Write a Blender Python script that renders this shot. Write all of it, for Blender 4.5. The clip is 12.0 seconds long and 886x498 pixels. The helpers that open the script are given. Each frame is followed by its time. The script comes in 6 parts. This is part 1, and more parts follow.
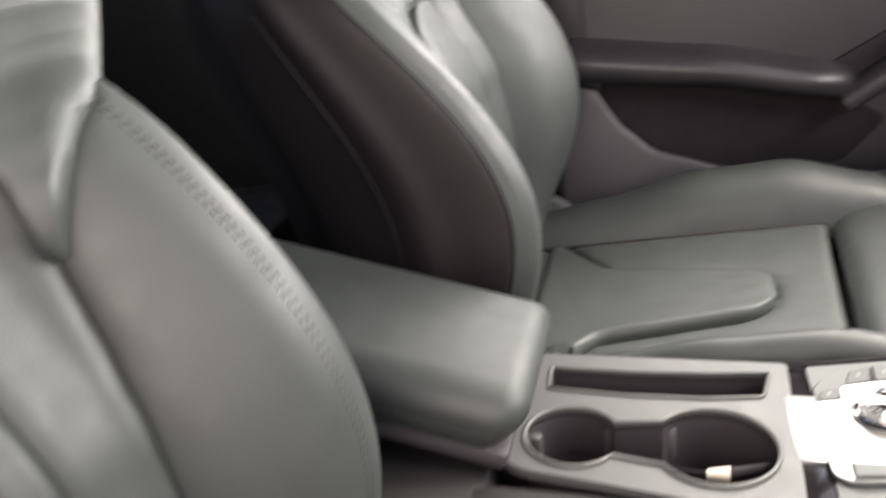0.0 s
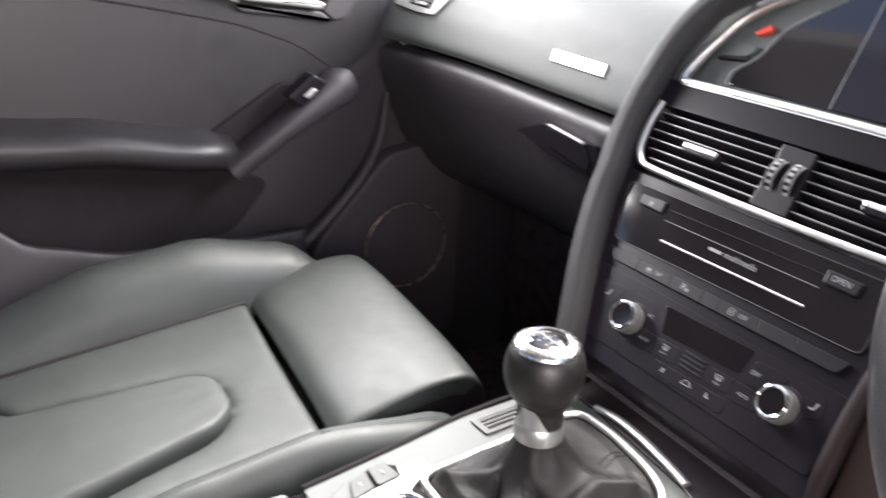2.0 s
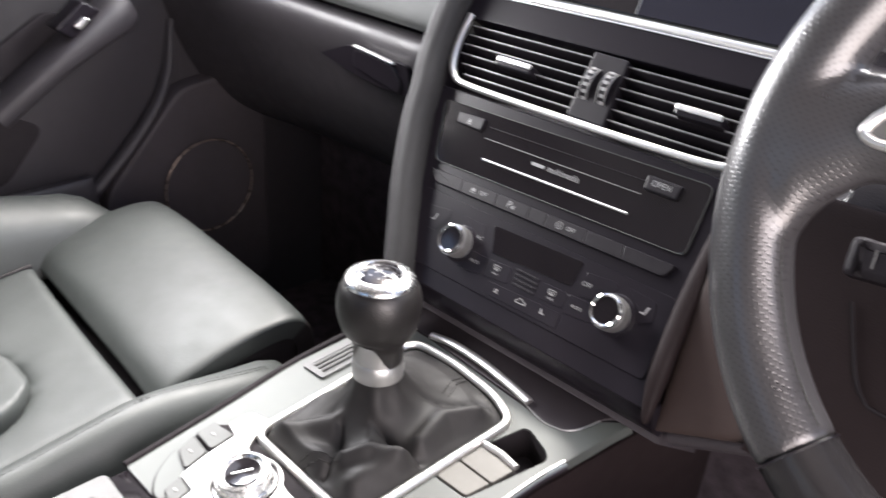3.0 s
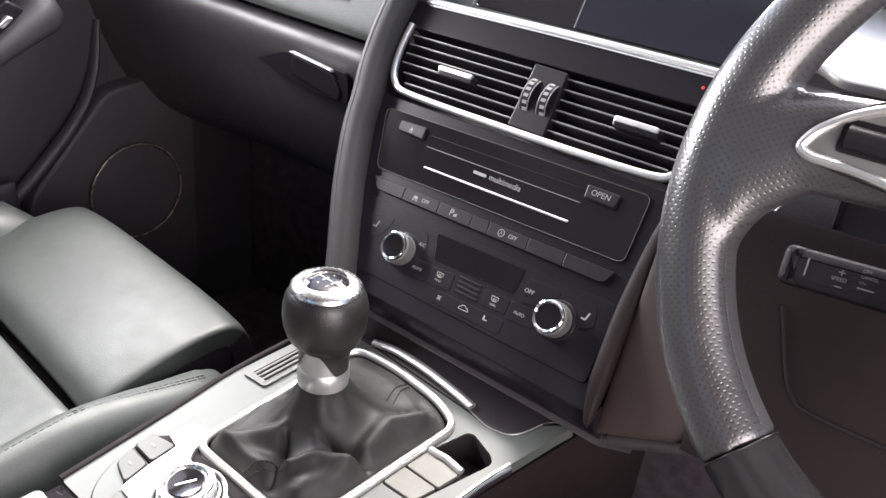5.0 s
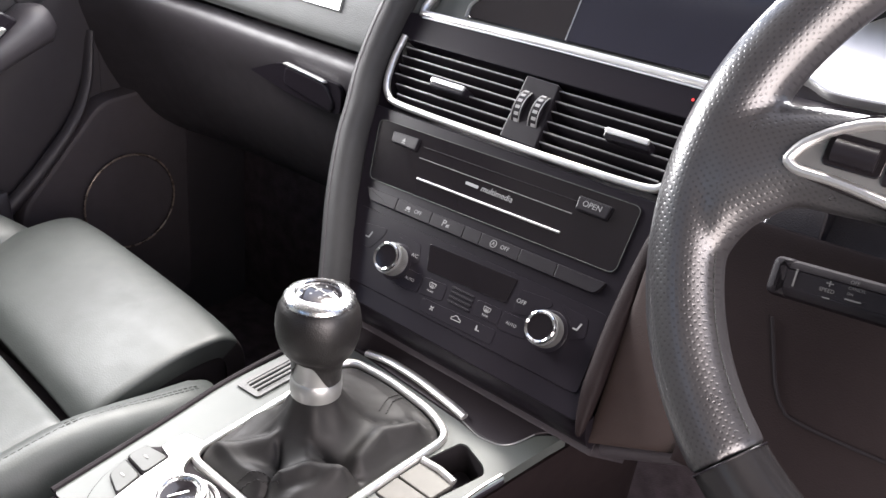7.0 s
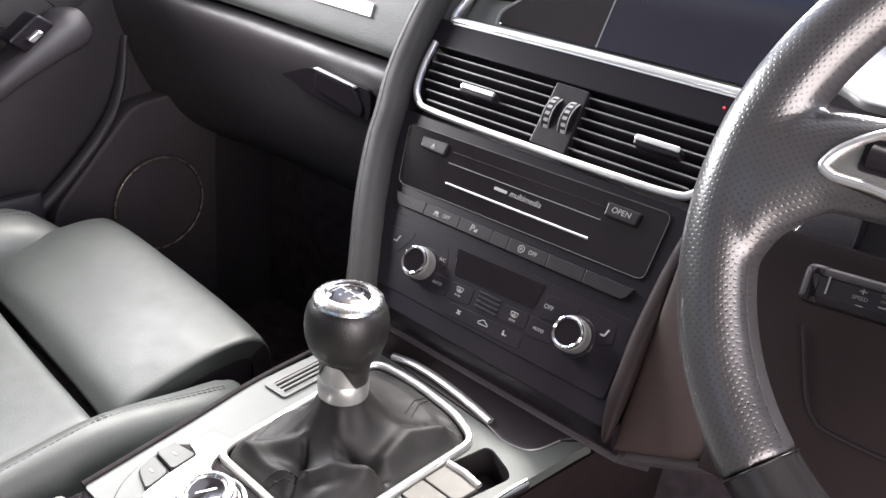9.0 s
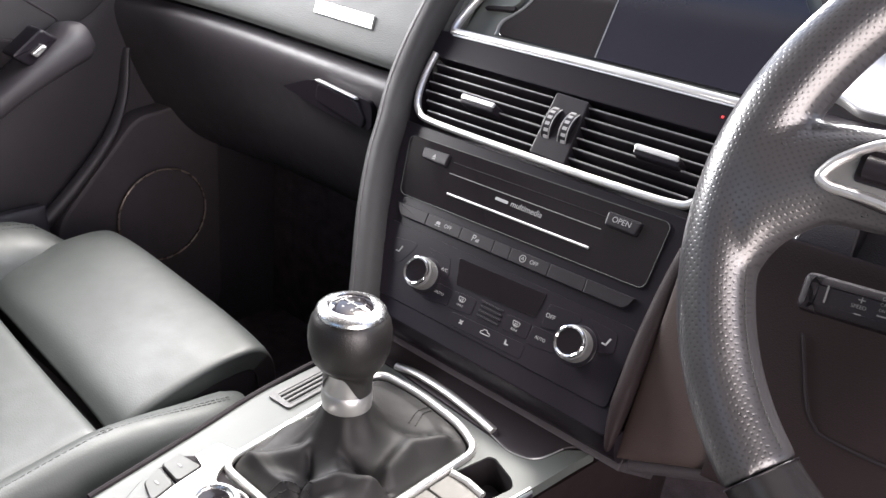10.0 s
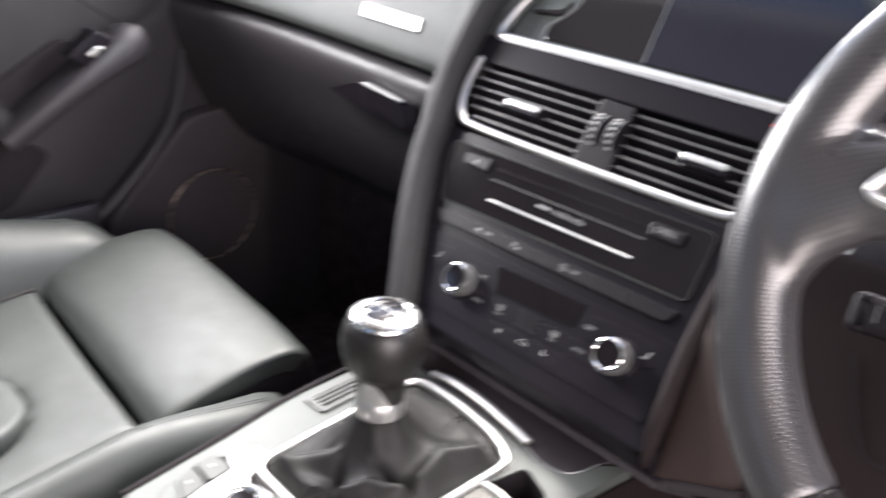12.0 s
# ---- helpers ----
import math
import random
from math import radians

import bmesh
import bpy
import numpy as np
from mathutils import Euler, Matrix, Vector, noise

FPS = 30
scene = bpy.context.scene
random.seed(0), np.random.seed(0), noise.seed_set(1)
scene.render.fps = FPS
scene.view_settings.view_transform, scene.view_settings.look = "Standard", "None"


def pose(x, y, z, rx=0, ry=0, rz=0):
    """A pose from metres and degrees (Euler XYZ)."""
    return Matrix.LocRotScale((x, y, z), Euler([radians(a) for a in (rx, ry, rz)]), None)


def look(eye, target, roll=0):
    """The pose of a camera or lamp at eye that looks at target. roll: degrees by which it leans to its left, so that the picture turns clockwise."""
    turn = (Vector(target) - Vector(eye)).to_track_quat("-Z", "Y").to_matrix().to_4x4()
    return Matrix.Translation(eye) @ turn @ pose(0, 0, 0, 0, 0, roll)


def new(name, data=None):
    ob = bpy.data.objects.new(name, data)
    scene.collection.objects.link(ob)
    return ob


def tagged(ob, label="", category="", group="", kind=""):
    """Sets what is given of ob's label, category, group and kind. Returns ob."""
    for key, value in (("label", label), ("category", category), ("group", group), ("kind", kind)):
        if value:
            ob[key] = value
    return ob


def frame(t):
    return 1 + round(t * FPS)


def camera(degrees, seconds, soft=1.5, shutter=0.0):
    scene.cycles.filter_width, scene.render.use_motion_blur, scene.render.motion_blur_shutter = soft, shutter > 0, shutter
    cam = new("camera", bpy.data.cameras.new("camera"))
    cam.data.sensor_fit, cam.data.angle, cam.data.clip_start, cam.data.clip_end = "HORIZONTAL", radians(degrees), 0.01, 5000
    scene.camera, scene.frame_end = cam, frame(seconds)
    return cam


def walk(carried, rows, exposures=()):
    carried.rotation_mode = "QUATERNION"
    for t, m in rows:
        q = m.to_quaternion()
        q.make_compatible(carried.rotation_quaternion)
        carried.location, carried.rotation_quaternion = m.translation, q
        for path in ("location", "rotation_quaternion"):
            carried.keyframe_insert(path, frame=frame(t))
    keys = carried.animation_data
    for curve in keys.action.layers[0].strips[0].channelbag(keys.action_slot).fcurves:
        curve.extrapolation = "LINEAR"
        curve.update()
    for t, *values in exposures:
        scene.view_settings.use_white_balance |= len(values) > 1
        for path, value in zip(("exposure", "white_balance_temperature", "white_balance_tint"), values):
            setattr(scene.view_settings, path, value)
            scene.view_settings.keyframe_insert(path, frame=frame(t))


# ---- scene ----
cam = camera(55.6, 12.0, 1.5, 0.6)
PATH = [
    (0, (0.604, -0.218, 0.795), (-1.153, -0.727, -0.015), -5.9),
    (0.3, (0.542, -0.275, 0.81), (-1.281, -0.459, 0.009), -3.1),
    (0.5, (0.507, -0.293, 0.808), (-1.343, -0.261, 0.048), -1.4),
    (0.7, (0.494, -0.302, 0.811), (-1.365, -0.12, 0.102), -0.2),
    (1, (0.47, -0.308, 0.821), (-1.36, 0.135, 0.148), 2.2),
    (1.5, (0.459, -0.306, 0.828), (-1.263, 0.425, 0.119), 1.8),
    (2, (0.43, -0.293, 0.811), (-1.147, 0.665, 0.039), 2.7),
    (2.4, (0.406, -0.299, 0.799), (-1.031, 0.842, 0.003), 3.8),
    (2.5, (0.401, -0.297, 0.798), (-0.999, 0.873, -0.023), 3.6),
    (3, (0.392, -0.278, 0.795), (-0.853, 1.001, -0.108), 3.5),
    (3.2, (0.391, -0.277, 0.793), (-0.804, 1.049, -0.11), 3.8),
    (4.8, (0.385, -0.29, 0.795), (-0.742, 1.11, -0.083), 5.9),
    (5, (0.383, -0.294, 0.797), (-0.734, 1.116, -0.078), 6.1),
    (5.5, (0.384, -0.295, 0.797), (-0.726, 1.118, -0.082), 6.0),
    (6, (0.384, -0.296, 0.799), (-0.726, 1.122, -0.071), 6.1),
    (6.5, (0.384, -0.296, 0.799), (-0.726, 1.127, -0.063), 6.1),
    (7, (0.385, -0.295, 0.8), (-0.728, 1.13, -0.055), 6.2),
    (7.2, (0.384, -0.296, 0.8), (-0.729, 1.131, -0.053), 6.3),
    (8.8, (0.385, -0.299, 0.797), (-0.776, 1.094, -0.047), 6.2),
    (9, (0.384, -0.302, 0.797), (-0.774, 1.095, -0.043), 6.4),
    (9.5, (0.386, -0.301, 0.801), (-0.779, 1.094, -0.034), 5.8),
    (10, (0.386, -0.304, 0.802), (-0.782, 1.093, -0.025), 5.8),
    (10.5, (0.386, -0.298, 0.8), (-0.785, 1.096, -0.026), 6.0),
    (11, (0.386, -0.295, 0.802), (-0.784, 1.102, -0.024), 6.0),
    (11.5, (0.389, -0.289, 0.8), (-0.778, 1.11, -0.025), 5.9),
    (11.9, (0.389, -0.285, 0.799), (-0.823, 1.080, -0.018), 6.0),
    (12, (0.389, -0.287, 0.801), (-0.873, 1.018, -0.028), 5.4),
]
walk(cam, [(t, look(eye, target, roll)) for t, eye, target, roll in PATH], [(0.0, 0.92, 6950, 11), (0.5, 1.20, 6700, 11), (1.0, 1.24, 6600, 10), (2.5, 1.37, 6450, 11), (12.0, 1.42, 6450, 11)])

# ---- world and light ----
world = bpy.data.worlds.new("world")
scene.world = world
world.use_nodes = True
wn = world.node_tree
sky = wn.nodes.new("ShaderNodeTexSky")
sky.sky_type = "NISHITA"
sky.sun_disc = False
sky.sun_elevation, sky.sun_rotation = radians(60), radians(-23)
sky.air_density, sky.dust_density = 1.0, 3.0
wn.links.new(sky.outputs[0], wn.nodes["Background"].inputs[0])
wn.nodes["Background"].inputs[1].default_value = 0.15

sun = new("sun", bpy.data.lights.new("sun", "SUN"))
sun.data.energy, sun.data.angle, sun.data.color = 2.8, radians(16), (1.0, 0.97, 0.92)
sun.matrix_world = look((-1.2, 2.35, 4.75), (-0.2, 0.0, 0.4))


def window_light(name, eye, target, w, h, power, color):
    ob = new(name, bpy.data.lights.new(name, "AREA"))
    ob.data.shape, ob.data.size, ob.data.size_y = "RECTANGLE", w, h
    ob.data.energy, ob.data.color = power, color
    ob.matrix_world = look(eye, target)
    return ob


window_light("windscreen_daylight", (0.0, 0.82, 1.04), (-0.15, -0.50, 0.60), 1.2, 0.5, 30.0, (1.0, 0.98, 0.97))
window_light("passenger_window_daylight", (-0.80, 0.06, 0.91), (0.2, 0.0, 0.45), 0.62, 0.24, 10.5, (1.0, 0.98, 0.98))
window_light("driver_doorway_daylight", (0.90, -0.36, 0.72), (0.0, 0.00, 0.50), 0.62, 0.75, 7.0, (1.0, 0.87, 0.83))


# ---- materials ----
def mat(name, color, rough=0.5, metal=0.0, grain=0.0, scale=600.0, blotch=0.12, bscale=9.0, spec=0.5, coat=0.0, sheen=0.0, rvar=0.12):
    m = bpy.data.materials.new(name)
    m.use_nodes = True
    nt = m.node_tree
    b = nt.nodes["Principled BSDF"]
    b.inputs["Metallic"].default_value = metal
    b.inputs["Specular IOR Level"].default_value = spec
    b.inputs["Coat Weight"].default_value = coat
    b.inputs["Coat Roughness"].default_value = 0.08
    b.inputs["Sheen Weight"].default_value = sheen
    co = nt.nodes.new("ShaderNodeTexCoord")
    n1 = nt.nodes.new("ShaderNodeTexNoise")
    n1.inputs["Scale"].default_value, n1.inputs["Detail"].default_value = bscale, 5
    nt.links.new(co.outputs["Object"], n1.inputs["Vector"])
    ramp = nt.nodes.new("ShaderNodeMapRange")
    ramp.inputs[1].default_value, ramp.inputs[2].default_value = 0.3, 0.7
    ramp.inputs[3].default_value, ramp.inputs[4].default_value = 1 - blotch, 1 + blotch
    nt.links.new(n1.outputs[0], ramp.inputs[0])
    mul = nt.nodes.new("ShaderNodeVectorMath")
    mul.operation = "SCALE"
    mul.inputs[0].default_value = color
    nt.links.new(ramp.outputs[0], mul.inputs["Scale"])
    nt.links.new(mul.outputs[0], b.inputs["Base Color"])
    n2 = nt.nodes.new("ShaderNodeTexNoise")
    n2.inputs["Scale"].default_value, n2.inputs["Detail"].default_value = bscale * 7, 4
    nt.links.new(co.outputs["Object"], n2.inputs["Vector"])
    r2 = nt.nodes.new("ShaderNodeMapRange")
    r2.inputs[1].default_value, r2.inputs[2].default_value = 0.3, 0.7
    r2.inputs[3].default_value, r2.inputs[4].default_value = rough * (1 - rvar), min(1.0, rough * (1 + rvar))
    nt.links.new(n2.outputs[0], r2.inputs[0])
    nt.links.new(r2.outputs[0], b.inputs["Roughness"])
    if grain:
        v = nt.nodes.new("ShaderNodeTexVoronoi")
        v.inputs["Scale"].default_value = scale
        nt.links.new(co.outputs["Object"], v.inputs["Vector"])
        bp = nt.nodes.new("ShaderNodeBump")
        bp.inputs["Strength"].default_value, bp.inputs["Distance"].default_value = grain, 0.0006
        nt.links.new(v.outputs["Distance"], bp.inputs["Height"])
        nt.links.new(bp.outputs[0], b.inputs["Normal"])
    return m


def perforated(name, color, rough, along, around):
    """Leather with staggered rows of pin holes, laid out on the UVs."""
    m = mat(name, color, rough)
    nt = m.node_tree
    b = nt.nodes["Principled BSDF"]
    uv = nt.nodes.new("ShaderNodeUVMap")
    near = None
    for off in (0.0, 0.5):
        mp = nt.nodes.new("ShaderNodeMapping")
        mp.inputs["Scale"].default_value = (along, around, 1)
        mp.inputs["Location"].default_value = (off, off, 0)
        nt.links.new(uv.outputs[0], mp.inputs[0])
        fr = nt.nodes.new("ShaderNodeVectorMath")
        fr.operation = "FRACTION"
        nt.links.new(mp.outputs[0], fr.inputs[0])
        sb = nt.nodes.new("ShaderNodeVectorMath")
        sb.operation = "DISTANCE"
        sb.inputs[1].default_value = (0.5, 0.5, 0)
        nt.links.new(fr.outputs[0], sb.inputs[0])
        if near is None:
            near = sb
        else:
            mn = nt.nodes.new("ShaderNodeMath")
            mn.operation = "MINIMUM"
            nt.links.new(near.outputs["Value"], mn.inputs[0])
            nt.links.new(sb.outputs["Value"], mn.inputs[1])
            near = mn
    hole = nt.nodes.new("ShaderNodeMapRange")
    hole.interpolation_type = "SMOOTHSTEP"
    hole.inputs[1].default_value, hole.inputs[2].default_value = 0.07, 0.22
    nt.links.new(near.outputs[0], hole.inputs[0])
    old = b.inputs["Base Color"].links[0].from_socket
    mul = nt.nodes.new("ShaderNodeVectorMath")
    mul.operation = "SCALE"
    nt.links.new(old, mul.inputs[0])
    lift = nt.nodes.new("ShaderNodeMapRange")
    lift.inputs[3].default_value, lift.inputs[4].default_value = 0.55, 1.0
    nt.links.new(hole.outputs[0], lift.inputs[0])
    nt.links.new(lift.outputs[0], mul.inputs["Scale"])
    nt.links.new(mul.outputs[0], b.inputs["Base Color"])
    bp = nt.nodes.new("ShaderNodeBump")
    bp.inputs["Strength"].default_value, bp.inputs["Distance"].default_value = 0.20, 0.0006
    nt.links.new(hole.outputs[0], bp.inputs["Height"])
    nt.links.new(bp.outputs[0], b.inputs["Normal"])
    return m


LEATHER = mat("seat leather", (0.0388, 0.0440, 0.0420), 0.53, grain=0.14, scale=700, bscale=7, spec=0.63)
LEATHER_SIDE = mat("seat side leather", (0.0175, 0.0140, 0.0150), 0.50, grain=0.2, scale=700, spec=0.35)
BOOT = mat("boot leather", (0.0120, 0.0110, 0.0110), 0.60, grain=0.12, scale=1100, bscale=14, spec=0.36)
KNOBL = mat("grained knob leather", (0.0115, 0.0102, 0.0100), 0.40, grain=0.25, scale=800, bscale=20, spec=0.5)
RIM = mat("rim leather", (0.0185, 0.0175, 0.0185), 0.24, grain=0.07, scale=1300, spec=0.9)
PERF = perforated("perforated leather", (0.040, 0.0385, 0.041), 0.31, 250, 28)
PERF.node_tree.nodes["Principled BSDF"].inputs["Specular IOR Level"].default_value = 1.0
DASH = mat("dash soft plastic", (0.074, 0.077, 0.075), 0.66, grain=0.4, scale=900, blotch=0.03, rvar=0.04)
STRIP = mat("strip leather grain", (0.026, 0.0255, 0.026), 0.62, grain=0.3, scale=1100, blotch=0.08, spec=0.35)
DARK = mat("dark plastic", (0.044, 0.0375, 0.042), 0.6, grain=0.4, scale=900, blotch=0.15)
DOORP = mat("door plastic", (0.033, 0.0292, 0.0330), 0.5, grain=0.3, scale=900, blotch=0.1)
DOORL = mat("door leather", (0.0190, 0.0172, 0.0192), 0.40, grain=0.2, scale=700, blotch=0.1)
FASCIA = mat("satin black fascia", (0.0112, 0.0092, 0.0124), 0.30, blotch=0.05, bscale=20, spec=0.25, rvar=0.03)
GLOSS = mat("gloss black", (0.010, 0.0085, 0.010), 0.07, spec=0.55, coat=0.4, blotch=0.1)
BUTTON = mat("button plastic", (0.0122, 0.0104, 0.0128), 0.40, blotch=0.1, bscale=30, spec=0.25)
SCREEN = mat("display glass", (0.014, 0.014, 0.021), 0.12, spec=0.5, blotch=0.1)
CHROME = mat("satin chrome", (0.86, 0.85, 0.83), 0.34, metal=0.9, blotch=0.04, bscale=30)
KNOBRING = mat("satin knob ring", (0.82, 0.82, 0.81), 0.26, metal=1.0, blotch=0.03, bscale=40)
BRIGHT = mat("polished chrome", (0.85, 0.85, 0.85), 0.08, metal=1.0, blotch=0.03)
ALU = mat("brushed aluminium", (0.46, 0.46, 0.45), 0.38, metal=0.85, blotch=0.05, bscale=40)
CONSOLE = mat("console satin trim", (0.072, 0.079, 0.074), 0.46, metal=0.0, blotch=0.03, bscale=12, rvar=0.04)
KEYGREY = mat("grey key plastic", (0.060, 0.063, 0.060), 0.5, blotch=0.06)
SATIN = mat("satin silver plastic", (0.18, 0.18, 0.176), 0.45, metal=0.5, blotch=0.05, bscale=30)
GREYP = mat("grey console plastic", (0.078, 0.078, 0.077), 0.45, grain=0.25, scale=900, blotch=0.06)
CARPET = mat("black carpet", (0.085, 0.068, 0.075), 0.95, grain=1.0, scale=500, blotch=0.3, bscale=40, spec=0.1)
LINER = mat("headliner cloth", (0.10, 0.095, 0.095), 0.9, grain=0.3, scale=400, spec=0.1)
THREAD = mat("grey stitching", (0.062, 0.064, 0.063), 0.7)
RINGM = mat("speaker ring", (0.26, 0.21, 0.18), 0.28, metal=0.6)
KEYSAT = mat("satin champagne key", (0.105, 0.101, 0.092), 0.5, metal=0.2, blotch=0.06, bscale=40)
THREAD_SEAT = mat("seat stitching", (0.040, 0.0425, 0.041), 0.7)
THREAD_DARK = mat("dark stitching", (0.009, 0.008, 0.008), 0.7)
PRINT = mat("white print", (0.26, 0.26, 0.26), 0.6)
PRINT_MID = mat("pale grey print", (0.22, 0.22, 0.22), 0.6)
PRINT_DIM = mat("dim grey print", (0.14, 0.14, 0.14), 0.6)
EDGE = mat("satin edge and slat glint", (0.28, 0.28, 0.28), 0.35, metal=0.5)
RED = mat("red lens", (0.7, 0.07, 0.04), 0.4)
LED = mat("red indicator", (0.5, 0.02, 0.02), 0.4)
LED.node_tree.nodes["Principled BSDF"].inputs["Emission Color"].default_value = (1.0, 0.05, 0.05, 1)
LED.node_tree.nodes["Principled BSDF"].inputs["Emission Strength"].default_value = 0.6
BEIGE = mat("taupe kick panel", (0.042, 0.0275, 0.0245), 0.65, grain=0.2, scale=1000)
IVORY = mat("ivory plug tip", (0.8, 0.72, 0.6), 0.4)
ASPHALT = mat("asphalt", (0.055, 0.055, 0.055), 0.9, grain=1.0, scale=150, blotch=0.2)
TRIM = mat("black cabin trim", (0.022, 0.020, 0.020), 0.7, grain=0.4, scale=800)
SHROUD = mat("dark brown plastic", (0.0140, 0.0088, 0.0092), 0.62, grain=0.2, scale=900, blotch=0.08, spec=0.2)
LIDM = mat("smooth black lid", (0.0225, 0.0185, 0.0210), 0.42, blotch=0.06, spec=0.35)
# black of seams and gaps; on flat plates it paints the shade of hollows
RECESS = mat("matt black for seams and shaded hollows", (0.019, 0.0162, 0.018), 0.8, spec=0.15)


# ---- mesh helpers ----
def thing(name, m, label, category, group="", kind=""):
    ob = new(name)
    ob.empty_display_size = 0.02
    ob.matrix_world = m
    return tagged(ob, label, category, group, kind)


def to_mesh(name, bm, material, sharp=38):
    bmesh.ops.remove_doubles(bm, verts=bm.verts, dist=1e-6)
    bmesh.ops.recalc_face_normals(bm, faces=bm.faces)
    me = bpy.data.meshes.new(name)
    for f in bm.faces:
        f.smooth = len(f.verts) <= 4
    bm.to_mesh(me)
    bm.free()
    me.set_sharp_from_angle(angle=radians(sharp))
    me.materials.append(material)
    return me


def part(name, bm, material, parent, label="", sharp=38):
    ob = new(name, to_mesh(name, bm, material, sharp))
    ob.parent = parent
    return tagged(ob, label)


def solo(name, bm, material, label, category, kind="", m=None, group=""):
    ob = new(name, to_mesh(name, bm, material))
    if m is not None:
        ob.matrix_world = m
    return tagged(ob, label, category, group, kind)


def box(x0, x1, y0, y1, z0, z1, bevel=0.0, seg=2, bm=None, m=None):
    own = bmesh.new()
    bmesh.ops.create_cube(own, size=1.0)
    for v in own.verts:
        v.co = Vector(((x0 + x1) / 2 + v.co.x * (x1 - x0), (y0 + y1) / 2 + v.co.y * (y1 - y0), (z0 + z1) / 2 + v.co.z * (z1 - z0)))
    if bevel:
        bmesh.ops.bevel(own, geom=own.edges[:], offset=bevel, segments=seg, affect="EDGES", profile=0.5)
    if m is not None:
        own.transform(m)
    return join(bm, own)


def join(bm, own):
    if bm is None:
        return own
    me = bpy.data.meshes.new("tmp")
    own.to_mesh(me)
    own.free()
    bm.from_mesh(me)
    bpy.data.meshes.remove(me)
    return bm


def rounded(pts, r=0.004, n=4):
    """A closed outline with its corners rounded. r: one radius, or one for each corner."""
    out, k = [], len(pts)
    for i in range(k):
        p, a, b = Vector(pts[i]), Vector(pts[i - 1]), Vector(pts[(i + 1) % k])
        ri = r[i] if isinstance(r, (list, tuple)) else r
        da, db = (a - p), (b - p)
        ri = min(ri, da.length * 0.45, db.length * 0.45)
        s, e = p + da.normalized() * ri, p + db.normalized() * ri
        for j in range(n + 1):
            t = j / n
            out.append(s * (1 - t) ** 2 + p * 2 * t * (1 - t) + e * t * t)
    return out


def prism(outline, w0, w1, bevel=0.0, bm=None, m=None, place=None):
    """A plate of that outline between the heights w0 and w1, its upper edge rounded off by bevel."""
    own = bmesh.new()
    n = len(outline)
    area = sum(outline[i - 1][0] * outline[i][1] - outline[i][0] * outline[i - 1][1] for i in range(n))
    turn = 1 if area > 0 else -1
    rings = [(0.0, w0), (0.0, w1 - bevel)]
    if bevel:
        rings += [(bevel * 0.3, w1 - bevel * 0.3), (bevel, w1), (bevel * 1.2, w1)]
    loops = []
    for inset, w in rings:
        loop = []
        for i in range(n):
            p = Vector(outline[i])
            d = (Vector(outline[(i + 1) % n]) - Vector(outline[i - 1]))
            nr = Vector((-d.y, d.x)) * turn
            if nr.length > 1e-9:
                nr.normalize()
            q = p + nr * inset
            loop.append(own.verts.new((q.x, q.y, w)))
        loops.append(loop)
    for a, b in zip(loops, loops[1:]):
        for i in range(n):
            own.faces.new((a[i], a[(i + 1) % n], b[(i + 1) % n], b[i]))
    own.faces.new(loops[-1])
    own.faces.new(loops[0][::-1])
    if place is not None:
        for v in own.verts:
            v.co = Vector(place(*v.co))
    if m is not None:
        own.transform(m)
    return join(bm, own)


def holed(outer, holes, w0, w1, skirt=None):
    """A plate with openings through it; each opening gets its walls down to w0, the outer edge down to skirt."""
    bm = bmesh.new()
    edges = []
    for loop in [outer] + holes:
        vs = [bm.verts.new((p[0], p[1], w1)) for p in loop]
        low_vs = [bm.verts.new((p[0], p[1], skirt if skirt is not None and loop is outer else w0)) for p in loop]
        n = len(vs)
        for i in range(n):
            edges.append(bm.edges.new((vs[i], vs[(i + 1) % n])))
        for i in range(n):
            bm.faces.new((vs[i], vs[(i + 1) % n], low_vs[(i + 1) % n], low_vs[i]))
    bmesh.ops.triangle_fill(bm, use_beauty=True, use_dissolve=False, edges=edges)
    return bm


def lathe(profile, n=40, bm=None, m=None, wave=None):
    """Turned shape from (radius, height) pairs."""
    own = bmesh.new()
    loops = []
    for k, (r, z) in enumerate(profile):
        if r < 1e-6:
            loops.append([own.verts.new((0, 0, z))])
        else:
            loops.append([own.verts.new((r * math.cos(2 * math.pi * i / n), r * math.sin(2 * math.pi * i / n),
                                         z + (wave(k, 2 * math.pi * i / n) if wave else 0))) for i in range(n)])
    for a, b in zip(loops, loops[1:]):
        for i in range(n):
            j = (i + 1) % n
            if len(a) == 1 and len(b) > 1:
                own.faces.new((a[0], b[i], b[j]))
            elif len(b) == 1 and len(a) > 1:
                own.faces.new((a[i], a[j], b[0]))
            elif len(a) > 1:
                own.faces.new((a[i], a[j], b[j], b[i]))
    if m is not None:
        own.transform(m)
    return join(bm, own)


def spline(pts, n, closed=False):
    """Smooth curve through points."""
    P = [Vector(p) for p in pts]
    k = len(P)
    out = []
    spans = k if closed else k - 1
    for i in range(spans):
        p1, p2 = P[i], P[(i + 1) % k]
        p0 = P[i - 1] if (closed or i > 0) else p1 * 2 - p2
        p3 = P[(i + 2) % k] if (closed or i + 2 < k) else p2 * 2 - p1
        for j in range(n):
            t = j / n
            out.append(0.5 * ((2 * p1) + (p2 - p0) * t + (2 * p0 - 5 * p1 + 4 * p2 - p3) * t * t + (3 * p1 - p0 - 3 * p2 + p3) * t ** 3))
    if not closed:
        out.append(P[-1].copy())
    return out


